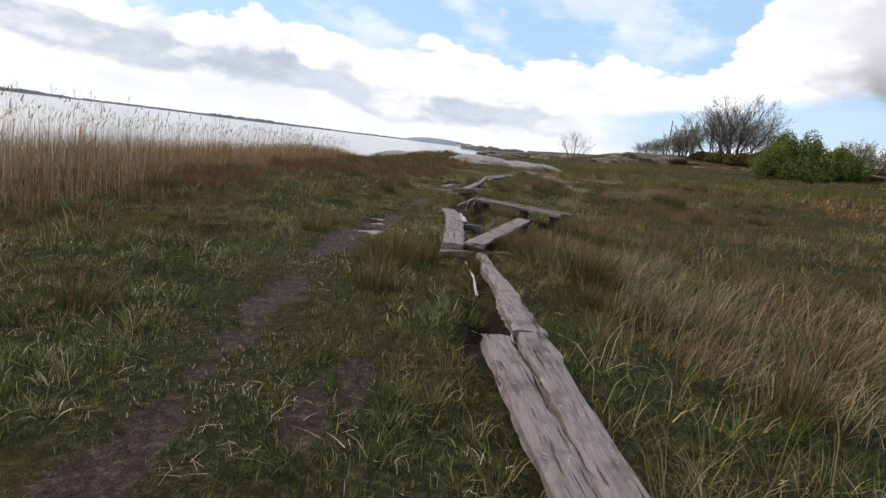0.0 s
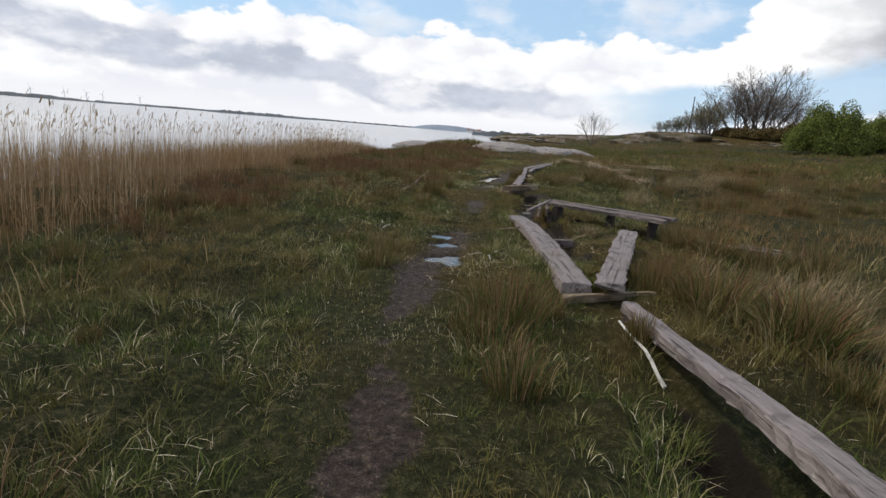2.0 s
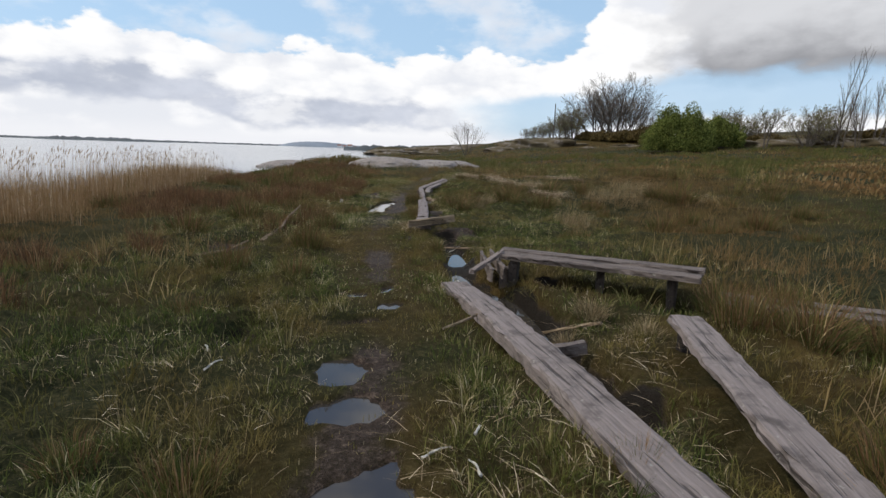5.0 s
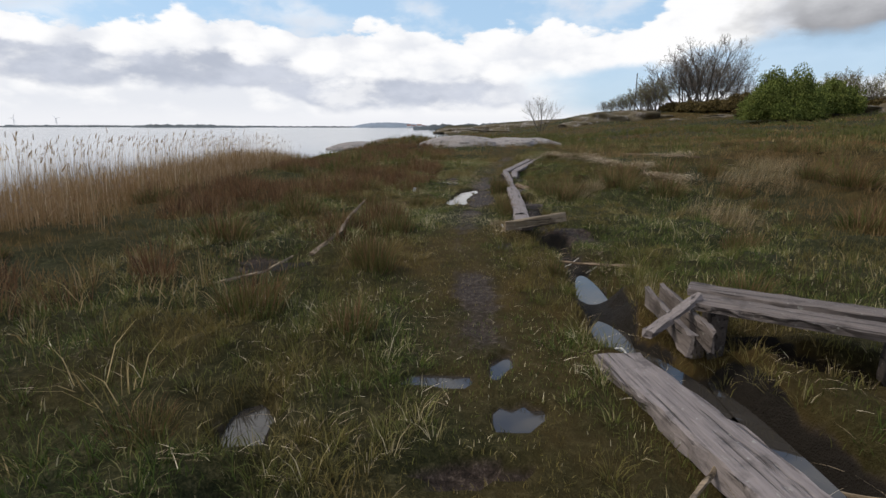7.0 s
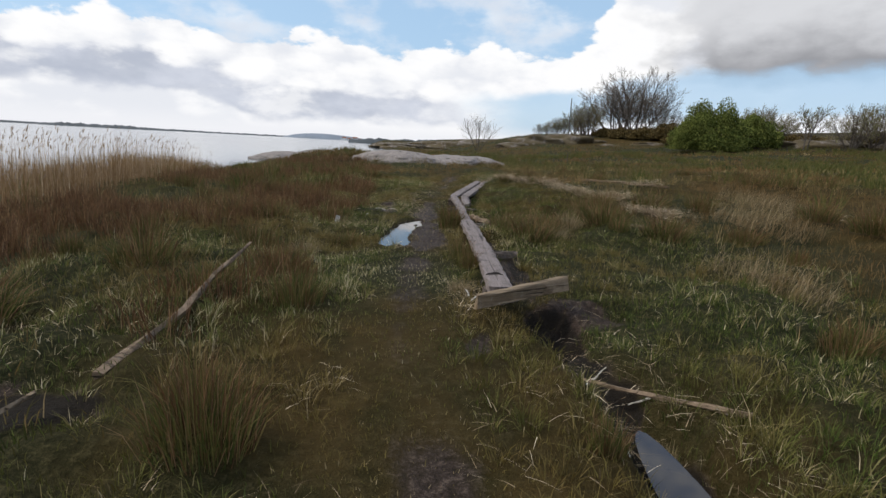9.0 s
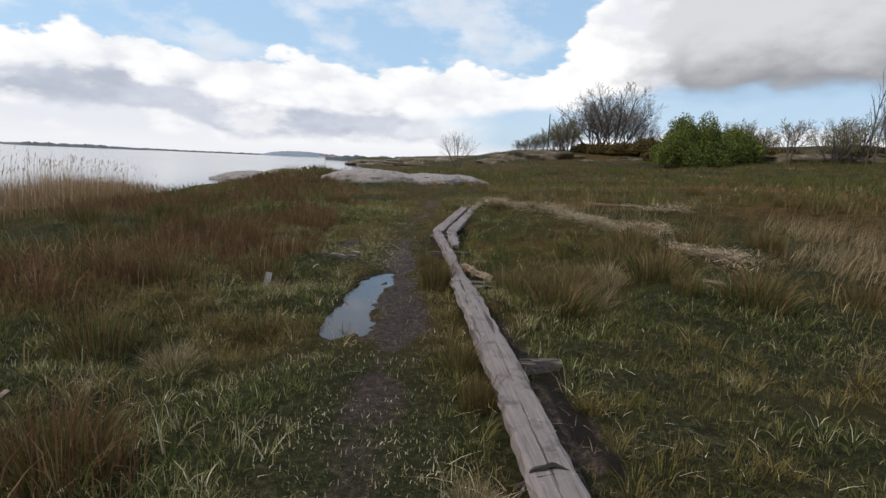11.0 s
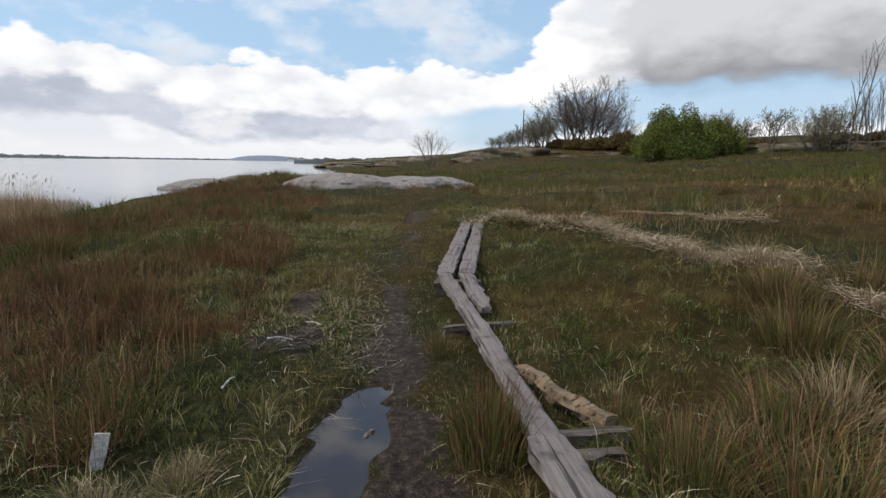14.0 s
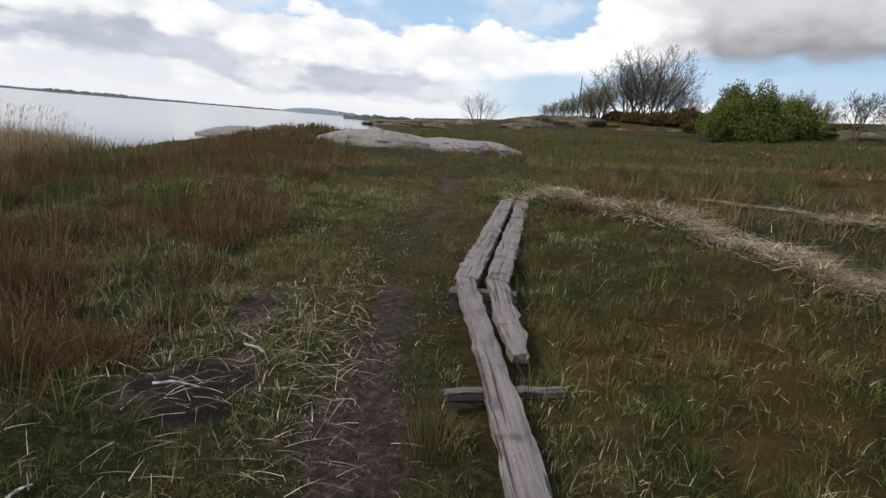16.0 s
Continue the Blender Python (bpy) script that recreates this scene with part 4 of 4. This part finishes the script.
# rush tussocks
def tussock(seed, tall, wide, n, droop=0.45, pale=False):
    g = np.random.RandomState(seed)
    a, r = g.uniform(0, 6.28, n), wide * np.sqrt(g.uniform(0, 1, n))
    base = np.stack([r * np.cos(a), r * np.sin(a), np.full(n, -0.03)], 1)
    h = tall * g.uniform(0.45, 1.0, n) * (1 - 0.35 * (r / wide) ** 2)
    way, bend = a + g.normal(0, 0.5, n), np.clip(droop * (r / wide) + g.normal(0.06, 0.12, n), 0, 0.95)
    width, tone = g.uniform(0.0035, 0.0065, n) * (1 + 0.5 * (tall > 0.55)), g.uniform(0, 1, n)
    k = g.uniform(0, 1, n) < 0.66
    ob = ribbons("rush_tussock", base[k], h[k] * 0.85, way[k], bend[k], width[k], tone[k], DRYGRASS if pale else RUSH)
    stalks = ribbons("dry_growth", base[~k], h[~k], way[~k], bend[~k], width[~k], tone[~k], DRYGRASS if pale else STALK)
    stalks.parent = ob
    tagged(stalks, "dry withered stalk growth", kind="stuff")
    if pale:
        return tagged(ob, "drooping pale straw-coloured grass tussock in the marsh", "grass tussock", "grass tussocks")
    return tagged(ob, "dense tussock of brown and green rushes in the marsh", "rush tussock", "rush tussocks")


KINDS = [tussock(31, 0.42, 0.2, 420), tussock(32, 0.55, 0.26, 560), tussock(33, 0.34, 0.24, 420, 0.7), tussock(34, 0.5, 0.16, 380, 0.3), tussock(35, 0.62, 0.34, 700, 0.75), tussock(36, 0.42, 0.2, 420, 0.9, True)]
SPOTS = [(0.84, 4.3, 1, 1.15), (0.62, 4.0, 0, 0.9), (1.1, 4.6, 1, 0.9), (0.8, 3.7, 2, 1.2), (-0.63, 5.57, 0, 0.95), (2.75, 5.2, 4, 1.1), (3.1, 4.6, 1, 1.1), (-1.12, 11.8, 1, 0.9), (2.28, 5.7, 1, 0.95), (2.55, 6.1, 1, 0.9), (-1.31, 6.5, 2, 0.6), (0.95, 3.15, 0, 1.0), (-0.75, 6.3, 0, 0.8), (-0.85, 1.5, 2, 1.1),
         (-1.2, 14.1, 1, 0.95), (-1.22, 12.0, 3, 0.9), (-1.0, 10.15, 0, 0.9), (0.47, 16.1, 3, 0.8), (-1.49, 14.9, 1, 1.0), (-2.47, 18.7, 1, 1.1), (-1.04, 17.0, 2, 0.8), (3.9, 17.6, 4, 1.0), (1.4, 18.75, 0, 0.9), (0.55, 20.0, 0, 0.7), (0.56, 18.55, 3, 1.25), (0.66, 18.75, 3, 1.0),
         (1.42, 18.1, 1, 1.0), (1.75, 17.75, 4, 1.0), (2.1, 18.3, 4, 0.9), (3.81, 20.3, 4, 0.9), (4.9, 20.4, 4, 1.1), (-1.7, 20.7, 2, 1.2), (-1.5, 19.2, 2, 1.2), (-2.2, 16.6, 1, 1.0), (-1.9, 10.6, 1, 1.0), (-1.75, 8.9, 2, 0.7), (2.3, 11.2, 2, 1.0), (1.85, 4.1, 3, 0.7), (0.5, 15.5, 3, 0.7), (3.45, 9.0, 4, 0.8), (3.3, 8.45, 1, 1.0), (3.7, 8.15, 4, 0.9), (4.3, 7.9, 4, 1.0), (4.9, 7.7, 1, 1.2), (4.0, 8.9, 1, 0.9), (1.95, 8.7, 5, 0.7), (1.65, 8.35, 5, 0.6), (2.3, 8.3, 5, 0.65), (-1.2, 18.3, 5, 0.7), (2.15, 17.9, 5, 1.25), (2.6, 18.5, 5, 1.2), (1.85, 18.2, 5, 1.0), (4.5, 21.4, 5, 1.2), (3.9, 21.9, 5, 1.0), (-1.5, 16.2, 5, 0.8), (-0.95, 18.6, 5, 0.6), (1.2, 12.1, 5, 0.5), (0.75, 11.9, 3, 0.6), (1.3, 6.3, 0, 0.6), (0.3, 14.6, 5, 0.5), (0.95, 17.5, 3, 0.6)]
g = np.random.RandomState(12)
while len(SPOTS) < 285:
    px, py = g.uniform(-7.5, 13), g.uniform(-0.5, 45)
    left_side = px < -1.25 - 0.4 * g.uniform() and not (5.5 < py < 11.5 and px > -3.4) and reedside(np.array([px]), np.array([py]))[0] < 0.3
    right_side = px > 2.6 + 0.9 * g.uniform()
    if (left_side or right_side) and free(np.array([px]), np.array([py]), 0.5)[0] and vn(np.array([px * 0.45]), np.array([py * 0.3 + 3]))[0] + g.uniform(-0.6, 0.6) > (-0.15 if left_side else 0.1):
        SPOTS.append((px, py, g.randint(5), g.uniform(0.7, 1.2) * (0.62 if left_side and py < 13 else 1.0)))
first = set()
for px, py, kind, size in SPOTS:
    m = Matrix.Translation((px, py, float(land(px, py)))) @ Matrix.Rotation(px * 7 + py, 4, "Z") @ Matrix.Diagonal((size, size, size, 1))
    if kind not in first:
        first.add(kind)
        KINDS[kind].matrix_world = m
    else:
        c = copy_thing(KINDS[kind], Matrix.Translation(m.translation) @ Matrix.Rotation(px * 7 + py, 4, "Z"))
        c.scale = (size, size, size)

# low brown rushes on the seaward side
x, y, g = scatter(2600, -7.5, -1.1, 3, 42, 41)
k = (reedside(x, y) < 0.2) & (vn(x * 0.6 + 2, y * 0.5) + g.uniform(-0.45, 0.45, len(x)) > 0.24 + 0.3 * sm(y, 12, 7)) & (muddy(x, y) < 0.3) & ~((x > -3.2) & (y < 11))
cx, cy = np.repeat(x[k], 52), np.repeat(y[k], 52)
a, r = g.uniform(0, 6.28, len(cx)), 0.2 * np.sqrt(g.uniform(0, 1, len(cx)))
x, y = cx + r * np.cos(a), cy + r * np.sin(a)
n = len(x)
brown = ribbons("rush_patch", on_land(x, y), g.uniform(0.14, 0.42, n), a + g.normal(0, 0.6, n), np.clip(g.normal(0.4, 0.25, n), 0, 0.95), g.uniform(0.005, 0.009, n), np.clip(g.normal(0.38, 0.3, n), 0, 1), STALK)
tagged(brown, "low reddish brown withered rushes on the shore side", "rushes", kind="stuff")

# uncounted rushes beyond
x, y, g = scatter(3200, -11, 55, 18, 80, 14)
k = (vn(x * 0.3, y * 0.2 + 3) + g.uniform(-0.5, 0.5, len(x)) > 0.1) & (x > np.interp(y, SHORE[:10, 1], SHORE[:10, 0]) + 2.5) & ((x < -2) | (x > 5) | (y > 46)) & (np.hypot(x - 1, y - 41) > 4.5)
cx, cy = np.repeat(x[k], 27), np.repeat(y[k], 27)
a, r = g.uniform(0, 6.28, len(cx)), 0.32 * np.sqrt(g.uniform(0, 1, len(cx)))
x, y = cx + r * np.cos(a), cy + r * np.sin(a)
n = len(x)
beyond = ribbons("rush_field", on_land(x, y), g.uniform(0.25, 0.6, n), a, np.clip(g.normal(0.4, 0.2, n), 0, 0.9), g.uniform(0.014, 0.026, n), np.clip(g.normal(0.55, 0.22, n), 0, 1), RUSH)
tagged(beyond, "reddish brown rushes scattered over the far meadow", "rushes", kind="stuff")


# ---- trees and shrubs ----
def sticks(name, a, d, width, tone, mat):
    """Many thin straight twigs in one mesh: roots, vectors to their tips, widths."""
    n = len(a)
    g = np.random.RandomState(n)
    side = np.cross(d, g.normal(0, 1, (n, 3)))
    side *= (width / 2 / np.maximum(1e-6, np.linalg.norm(side, axis=1)))[:, None]
    v = np.stack([a - side, a + side, a + d], 1).reshape(-1, 3)
    return link_mesh(name, v, np.arange(n * 3).reshape(-1, 3), [mat], attrs={"tone": np.repeat(tone, 3)})


def tree(name, height, seed, label, stems=5, spread_=0.5, fan=0.75, leaf=None, leaf_n=0, twig_w=0.045, lean=0.0, r0=0.013, reach=0.5, bole=0.1, fine=3, rise=0.09):
    """A bare tree: stems that part low down, limbs that curve upwards, and a crown of fine twigs."""
    rg = random.Random(seed)
    verts, faces, twig = [], [], []

    def tube(a, b, ra, rb, sides):
        ax = (b - a).normalized()
        s1 = ax.orthogonal().normalized()
        s2 = ax.cross(s1)
        k = len(verts)
        for p, r in ((a, ra), (b, rb)):
            for j in range(sides):
                t = 2 * math.pi * j / sides
                verts.append(tuple(p + s1 * (r * math.cos(t)) + s2 * (r * math.sin(t))))
        faces.extend([k + j, k + (j + 1) % sides, k + sides + (j + 1) % sides, k + sides + j] for j in range(sides))

    def grow(p, d, length, r, level):
        steps = (8, 5, 4, 3)[level]
        out = rg.uniform(0, 6.28)
        for i in range(steps):
            f = i / steps
            d = (d + Vector((rg.gauss(0, 0.05), rg.gauss(0, 0.05), (rise, 0.07, 0.06, 0.04)[level]))).normalized()
            q = p + d * (length / steps)
            r2 = max(0.012, r * (1 - 0.75 / steps))
            if level < fine:
                tube(p, q, r, r2, (6, 4, 3)[level])
            else:
                twig.append((p.copy(), (q - p) * 1.15))
            p, r = q, r2
            if level < fine and f > (bole + 0.12, 0.12, 0.0)[level]:
                for _ in range((2, 2, 2)[level]):
                    out += 2.4 + rg.gauss(0, 0.4)
                    s1 = d.orthogonal().normalized()
                    s2 = d.cross(s1)
                    nd = (d + (s1 * math.cos(out) + s2 * math.sin(out)) * (fan * rg.uniform(0.7, 1.2))).normalized()
                    grow(p.copy(), nd, length * reach * (1.15 - 0.55 * f) * rg.uniform(0.75, 1.15), r * rg.uniform(0.42, 0.6), level + 1)

    for i in range(stems):
        a = 6.28 * i / stems + seed
        k = spread_ * (i % 3 + rg.uniform(0.2, 0.8)) / 3
        d = Vector((math.cos(a) * k + lean, math.sin(a) * k, 1)).normalized()
        grow(Vector((math.cos(a) * 0.025 * height, math.sin(a) * 0.025 * height, -0.3)), d, height * 0.62 * rg.uniform(0.9, 1.05), r0 * height, 0)
    root = new(name)
    tw = np.array([(*a, *d) for a, d in twig])
    k = height / np.percentile(tw[:, 2] + tw[:, 5], 99.7)
    link_mesh("trunk", np.array(verts) * k, faces, [BARK], parent=root)
    g = np.random.RandomState(seed)
    crown = sticks("crown", tw[:, :3] * k, tw[:, 3:] * k, np.full(len(tw), twig_w), g.uniform(0, 1, len(tw)), TWIGS)
    crown.parent = root
    if leaf_n:
        b = tw[g.randint(0, len(tw), leaf_n), :3] * k + g.normal(0, 0.015 * height, (leaf_n, 3))
        lv = ribbons("leaves", b, g.uniform(0.08, 0.18, leaf_n), g.uniform(0, 6.28, leaf_n), g.uniform(0.3, 1, leaf_n), g.uniform(0.06, 0.12, leaf_n), g.uniform(0, 1, leaf_n), leaf)
        lv.parent = root
    return tagged(root, label, "tree")


TWIGS = blade_material("twig_tips", [(0.0, (0.12, 0.10, 0.085)), (1.0, (0.29, 0.245, 0.20))], 0.3, (0.20, 0.17, 0.14), 0.5, 0.1)


def stand(ob, azimuth, dist, turn=0.0, sink=0.05):
    px, py = polar(azimuth, dist)
    m = Matrix.Translation((px, py, float(land(px, py)) - sink)) @ Matrix.Rotation(turn, 4, "Z")
    ob.matrix_world = m
    return ob


def again(ob, azimuth, dist, turn, size):
    px, py = polar(azimuth, dist)
    c = copy_thing(ob, Matrix.Translation((px, py, float(land(px, py)) - 0.05)) @ Matrix.Rotation(turn, 4, "Z"))
    c.scale = (size, size, size)
    return c


BIG = "large bare spreading deciduous tree on a rocky rise"
t1 = stand(tree("bare_tree", 14.4, 3, BIG, 9, 1.5, 0.85, reach=0.44, bole=0.12, rise=0.03, r0=0.010, twig_w=0.055), 24.9, 113)
t2 = stand(tree("bare_tree", 11.4, 8, BIG, 9, 1.5, 0.85, reach=0.44, bole=0.12, rise=0.03, r0=0.010, twig_w=0.055), 22.7, 112)
for a_, d_, turn_, s_ in ((26.3, 115, 2.2, 0.66),):
    again(t1, a_, d_, turn_, s_)
for a_, d_, turn_, s_ in ((23.8, 117, 1.3, 1.0), (28.2, 114, 2.6, 0.5)):
    again(t2, a_, d_, turn_, s_)
t3 = stand(tree("small_tree", 6.5, 5, "small budding tree at the edge of the grove", 9, 1.2, 0.9, BUDS, 2200, 0.045, reach=0.5, bole=-0.1, fine=2, rise=0.05, r0=0.011), 19.6, 112)
for a_, d_, turn_, s_ in ((18.7, 116, 1.1, 0.85), (17.6, 118, 2.0, 0.68), (16.7, 118, 3.3, 0.6), (15.8, 120, 4.0, 0.5), (14.9, 120, 5.0, 0.42), (20.3, 110, 0.6, 1.05), (36.4, 88, 2.5, 0.95), (37.6, 90, 4.5, 0.9), (38.9, 92, 0.5, 0.7), (44.6, 80, 0.5, 0.85), (45.9, 84, 2.2, 0.95)):
    again(t3, a_, d_, turn_, s_)
lone = stand(tree("lone_tree", 6.4, 21, "lone leafless many-stemmed tree by the shore path", 7, 0.95, 0.8, twig_w=0.035, reach=0.45, r0=0.009, fine=2, rise=0.04, bole=0.15), 0, 10)
lone.matrix_world = Matrix.Translation((12.9, 105.3, float(land(12.9, 105.3)) - 0.05))
stand(tree("small_tree", 5.8, 33, "small bare thorn tree on the heath", 2, 0.5, 0.9, BUDS, 700, 0.028, r0=0.018, bole=0.12), 41.3, 75)

ROW = "tall slender leafless tree in a windblown row"
pop = stand(tree("slender_tree", 13.0, 44, ROW, 2, 0.14, 0.42, twig_w=0.028, reach=0.3, r0=0.0055, lean=0.09, bole=0.05, fine=2), 47.2, 78)
pop2 = stand(tree("slender_tree", 12.0, 47, ROW, 3, 0.16, 0.4, twig_w=0.028, reach=0.3, r0=0.005, lean=0.12, bole=0.1, fine=2), 51.6, 76)
for i, (a_, d_, s_) in enumerate(((46.4, 84, 0.7), (48.0, 82, 0.85), (48.9, 79, 0.95), (50.0, 83, 1.0), (51.0, 80, 1.02), (52.3, 79, 1.1), (53.2, 82, 1.1), (54.2, 78, 1.12), (55.4, 80, 1.1), (56.6, 82, 1.15), (49.5, 88, 1.0), (52.8, 90, 1.1), (47.6, 87, 0.8), (48.5, 85, 0.9), (49.2, 84, 0.9), (50.5, 86, 1.0), (51.3, 84, 1.05), (51.9, 86, 1.05), (52.6, 83, 1.1), (53.7, 85, 1.1), (54.8, 83, 1.1), (56.0, 85, 1.15), (57.4, 80, 1.15), (45.6, 90, 0.6))):
    again(pop if i % 2 else pop2, a_ + 0.35 * math.sin(i * 2.3), d_, i * 1.3, s_ * (0.72 if a_ < 49 else 0.92) * (0.92 + 0.14 * math.sin(i * 3.7)))


def bush(name, cx, cy, a, b, h, n, leaf, label, size=0.2, seed=1, stems=26, core=0.55):
    """A rounded shrub: stems inside, and a lumpy crown of many small leaves."""
    g = np.random.RandomState(seed)
    root = new(name)
    lumps = 120
    th, ph = g.uniform(0, 6.28, lumps), np.arccos(g.uniform(-0.15, 1, lumps))
    q = np.stack([np.cos(th) * np.sin(ph), np.sin(th) * np.sin(ph), np.cos(ph)], 1) * g.uniform(0.55, 0.84, lumps)[:, None]
    rad = g.uniform(0.11, 0.22, lumps)
    which = g.randint(0, lumps, n)
    v = g.normal(0, 1, (n, 3))
    v /= np.linalg.norm(v, axis=1)[:, None]
    p = q[which] + v * (rad[which] * g.uniform(core, 1.3, n) ** 0.8)[:, None]
    p = p * np.array([a, b, h * 0.92]) + np.array([0, 0, 0.1 * h])
    p = p[p[:, 2] > 0.05 * h]
    m = len(p)
    lv = ribbons("leaves", p, g.uniform(0.6, 1.3, m) * size, g.uniform(0, 6.28, m), g.uniform(0.2, 1.0, m), g.uniform(0.5, 1.0, m) * size, g.uniform(0, 1, m), leaf)
    lv.parent = root
    verts, faces = [], []
    for i in range(stems):
        t, r = g.uniform(0, 6.28), g.uniform(0.1, 0.6)
        o, e = np.array([0.3 * r * a * math.cos(t), 0.3 * r * b * math.sin(t), -0.2]), np.array([r * a * math.cos(t), r * b * math.sin(t), h * 0.75])
        k = len(verts)
        for pt, w_ in ((o, 0.07), (e, 0.02)):
            for j in range(4):
                verts.append((pt[0] + w_ * math.cos(j * 1.57), pt[1] + w_ * math.sin(j * 1.57), pt[2]))
        faces += [[k + j, k + (j + 1) % 4, k + 4 + (j + 1) % 4, k + 4 + j] for j in range(4)]
    link_mesh("stems", verts, faces, [BARK], parent=root)
    root.location = (cx, cy, float(land(cx, cy)))
    return tagged(root, label, "bush")


bush("green_bush", *polar(33.2, 72), 5.6, 4.8, 7.0, 46000, LEAVES, "large rounded bright green bush in spring leaf", 0.18, 2)
bush("green_bush", *polar(37.0, 77), 3.6, 3.0, 4.6, 18000, LEAVES, "rounded green bush growing beside a larger one", 0.2, 3)
for i, (a_, d_, w_, h_) in enumerate(((24.0, 108, 4.5, 2.2), (26.4, 106, 4.5, 2.6), (28.4, 104, 4.0, 3.4), (22.2, 110, 3.5, 1.8), (30.0, 95, 4.0, 2.0), (40.5, 88, 4, 1.6), (46.5, 90, 6, 1.8), (50.5, 92, 7, 1.9), (54.5, 92, 7, 2.0))):
    bush("low_shrub", *polar(a_, d_), w_, 2.5, h_, 5200, SHRUB, "dark leafless tangle of low shrubs", 0.3, 60 + i, 10)


# ---- the far shore ----
def ridge(azs, tops, dist, mat, label, name="island", depth=0.12, seed=0, rough=1.0):
    """A low wooded shore: heights along a range of bearings."""
    n = 160
    a = np.radians(np.linspace(azs[0], azs[1], n))
    hgt = np.interp(np.linspace(0, 1, n), np.linspace(0, 1, len(tops)), tops)
    hgt = hgt * (1 + rough * 0.22 * vn(np.arange(n) * 0.35 + seed, np.full(n, seed * 1.7)) + rough * 0.12 * vn(np.arange(n) * 1.1, np.full(n, seed + 0.5)))
    verts = []
    for i in range(n):
        for dd, zz in ((1.0, -1.0), (1.0 + depth * 0.15, hgt[i] * 0.8), (1.0 + depth * 0.5, hgt[i]), (1.0 + depth, -1.0)):
            verts.append((dist * dd * math.sin(a[i]), 12 + dist * dd * math.cos(a[i]), zz))
    faces = [[i * 4 + j, i * 4 + j + 1, (i + 1) * 4 + j + 1, (i + 1) * 4 + j] for i in range(n - 1) for j in range(3)]
    ob = link_mesh(name, verts, faces, [mat], True)
    return tagged(ob, label, "island", kind="structure")


WOODED = "long low dark wooded island across the water"
ridge((-75, -40.5), (4, 9, 10, 8, 6, 9, 2), 1700, FAR, WOODED, "backdrop_island", seed=1)
ridge((-42, -20), (7, 8, 7, 8, 7, 6), 2400, FAR, WOODED, "backdrop_island", seed=2)
ridge((-33, -22.5), (2, 7, 8, 7, 9, 6, 5, 2), 1500, FAR, WOODED, "backdrop_island", seed=3)
ridge((-25, -10), (6, 6, 5.5, 6, 5), 2300, FAR, WOODED, "backdrop_island", seed=4)
ridge((-12.6, -4.0), (2, 14, 20, 22, 21, 18, 13, 8), 2200, FARHILL, "blue-grey hilly island on the horizon", "backdrop_hill", seed=5, rough=0.25)
ridge((-6, 16), (2, 4, 4, 5, 5, 6, 7, 8), 420, FAR, "low dark heath headland beyond the bay", "backdrop_headland", seed=6)


def house(a_, d_, w_, h_):
    root = new("house")
    bm = bmesh.new()
    bmesh.ops.create_cube(bm, size=1, matrix=Matrix.Translation((0, 0, h_ / 2)) @ Matrix.Diagonal((w_, w_ * 0.7, h_, 1)))
    part("wall", bm, WHITE, root)
    bm = bmesh.new()
    v = [bm.verts.new(p) for p in ((-w_ * 0.54, -w_ * 0.4, h_), (w_ * 0.54, -w_ * 0.4, h_), (w_ * 0.54, w_ * 0.4, h_), (-w_ * 0.54, w_ * 0.4, h_), (-w_ * 0.54, 0, h_ * 1.6), (w_ * 0.54, 0, h_ * 1.6))]
    for f in ((0, 1, 5, 4), (2, 3, 4, 5), (0, 4, 3), (1, 2, 5), (0, 3, 2, 1)):
        bm.faces.new([v[i] for i in f])
    part("roof", bm, ROOF, root)
    px, py = polar(a_, d_)
    root.location = (px, py, -0.4)
    return tagged(root, "small white house on the distant island shore", "house", "houses on the far shore")


for a_, w_ in ((-6.4, 11), (-5.9, 9), (-5.3, 12), (-4.8, 8)):
    house(a_, 1500, w_, w_ * 0.55)


def turbine(a_, d_, hub):
    root = new("wind_turbine")
    bm = bmesh.new()
    bmesh.ops.create_cone(bm, cap_ends=True, segments=8, radius1=1.6, radius2=0.9, depth=hub, matrix=Matrix.Translation((0, 0, hub / 2)))
    part("tower", bm, WHITE, root)
    for i in range(3):
        bm = bmesh.new()
        t = Matrix.Translation((0, -2, hub)) @ Matrix.Rotation(2.094 * i + a_, 4, "Y")
        bmesh.ops.create_cone(bm, cap_ends=True, segments=5, radius1=1.2, radius2=0.3, depth=hub * 0.55, matrix=t @ Matrix.Translation((0, 0, hub * 0.275)))
        part("rotor_blade", bm, WHITE, root)
    px, py = polar(a_, d_)
    root.location = (px, py, -0.4)
    return tagged(root, "white wind turbine standing on the far shore", "wind turbine", "far wind turbines")


for a_ in (-46.5, -44.2, -42.6, -41.4, -38.5):
    turbine(a_, 3300, 42)

# a pole among the far trees, and a marker post in the meadow
for a_, d_, r_, h_, lab in ((18.1, 112, 0.12, 7.5, "bare wooden pole standing among the far trees"), (19.6, 44, 0.05, 0.7, "short dark wooden post in the open meadow")):
    px, py = polar(a_, d_)
    bm = bmesh.new()
    bmesh.ops.create_cone(bm, cap_ends=True, segments=9, radius1=r_, radius2=r_ * 0.8, depth=h_ + 0.3, matrix=Matrix.Translation((0, 0, h_ / 2 - 0.15)))
    post = part("post", bm, BARK, None)
    post.location = (px, py, float(land(px, py)))
    tagged(post, lab, "post")
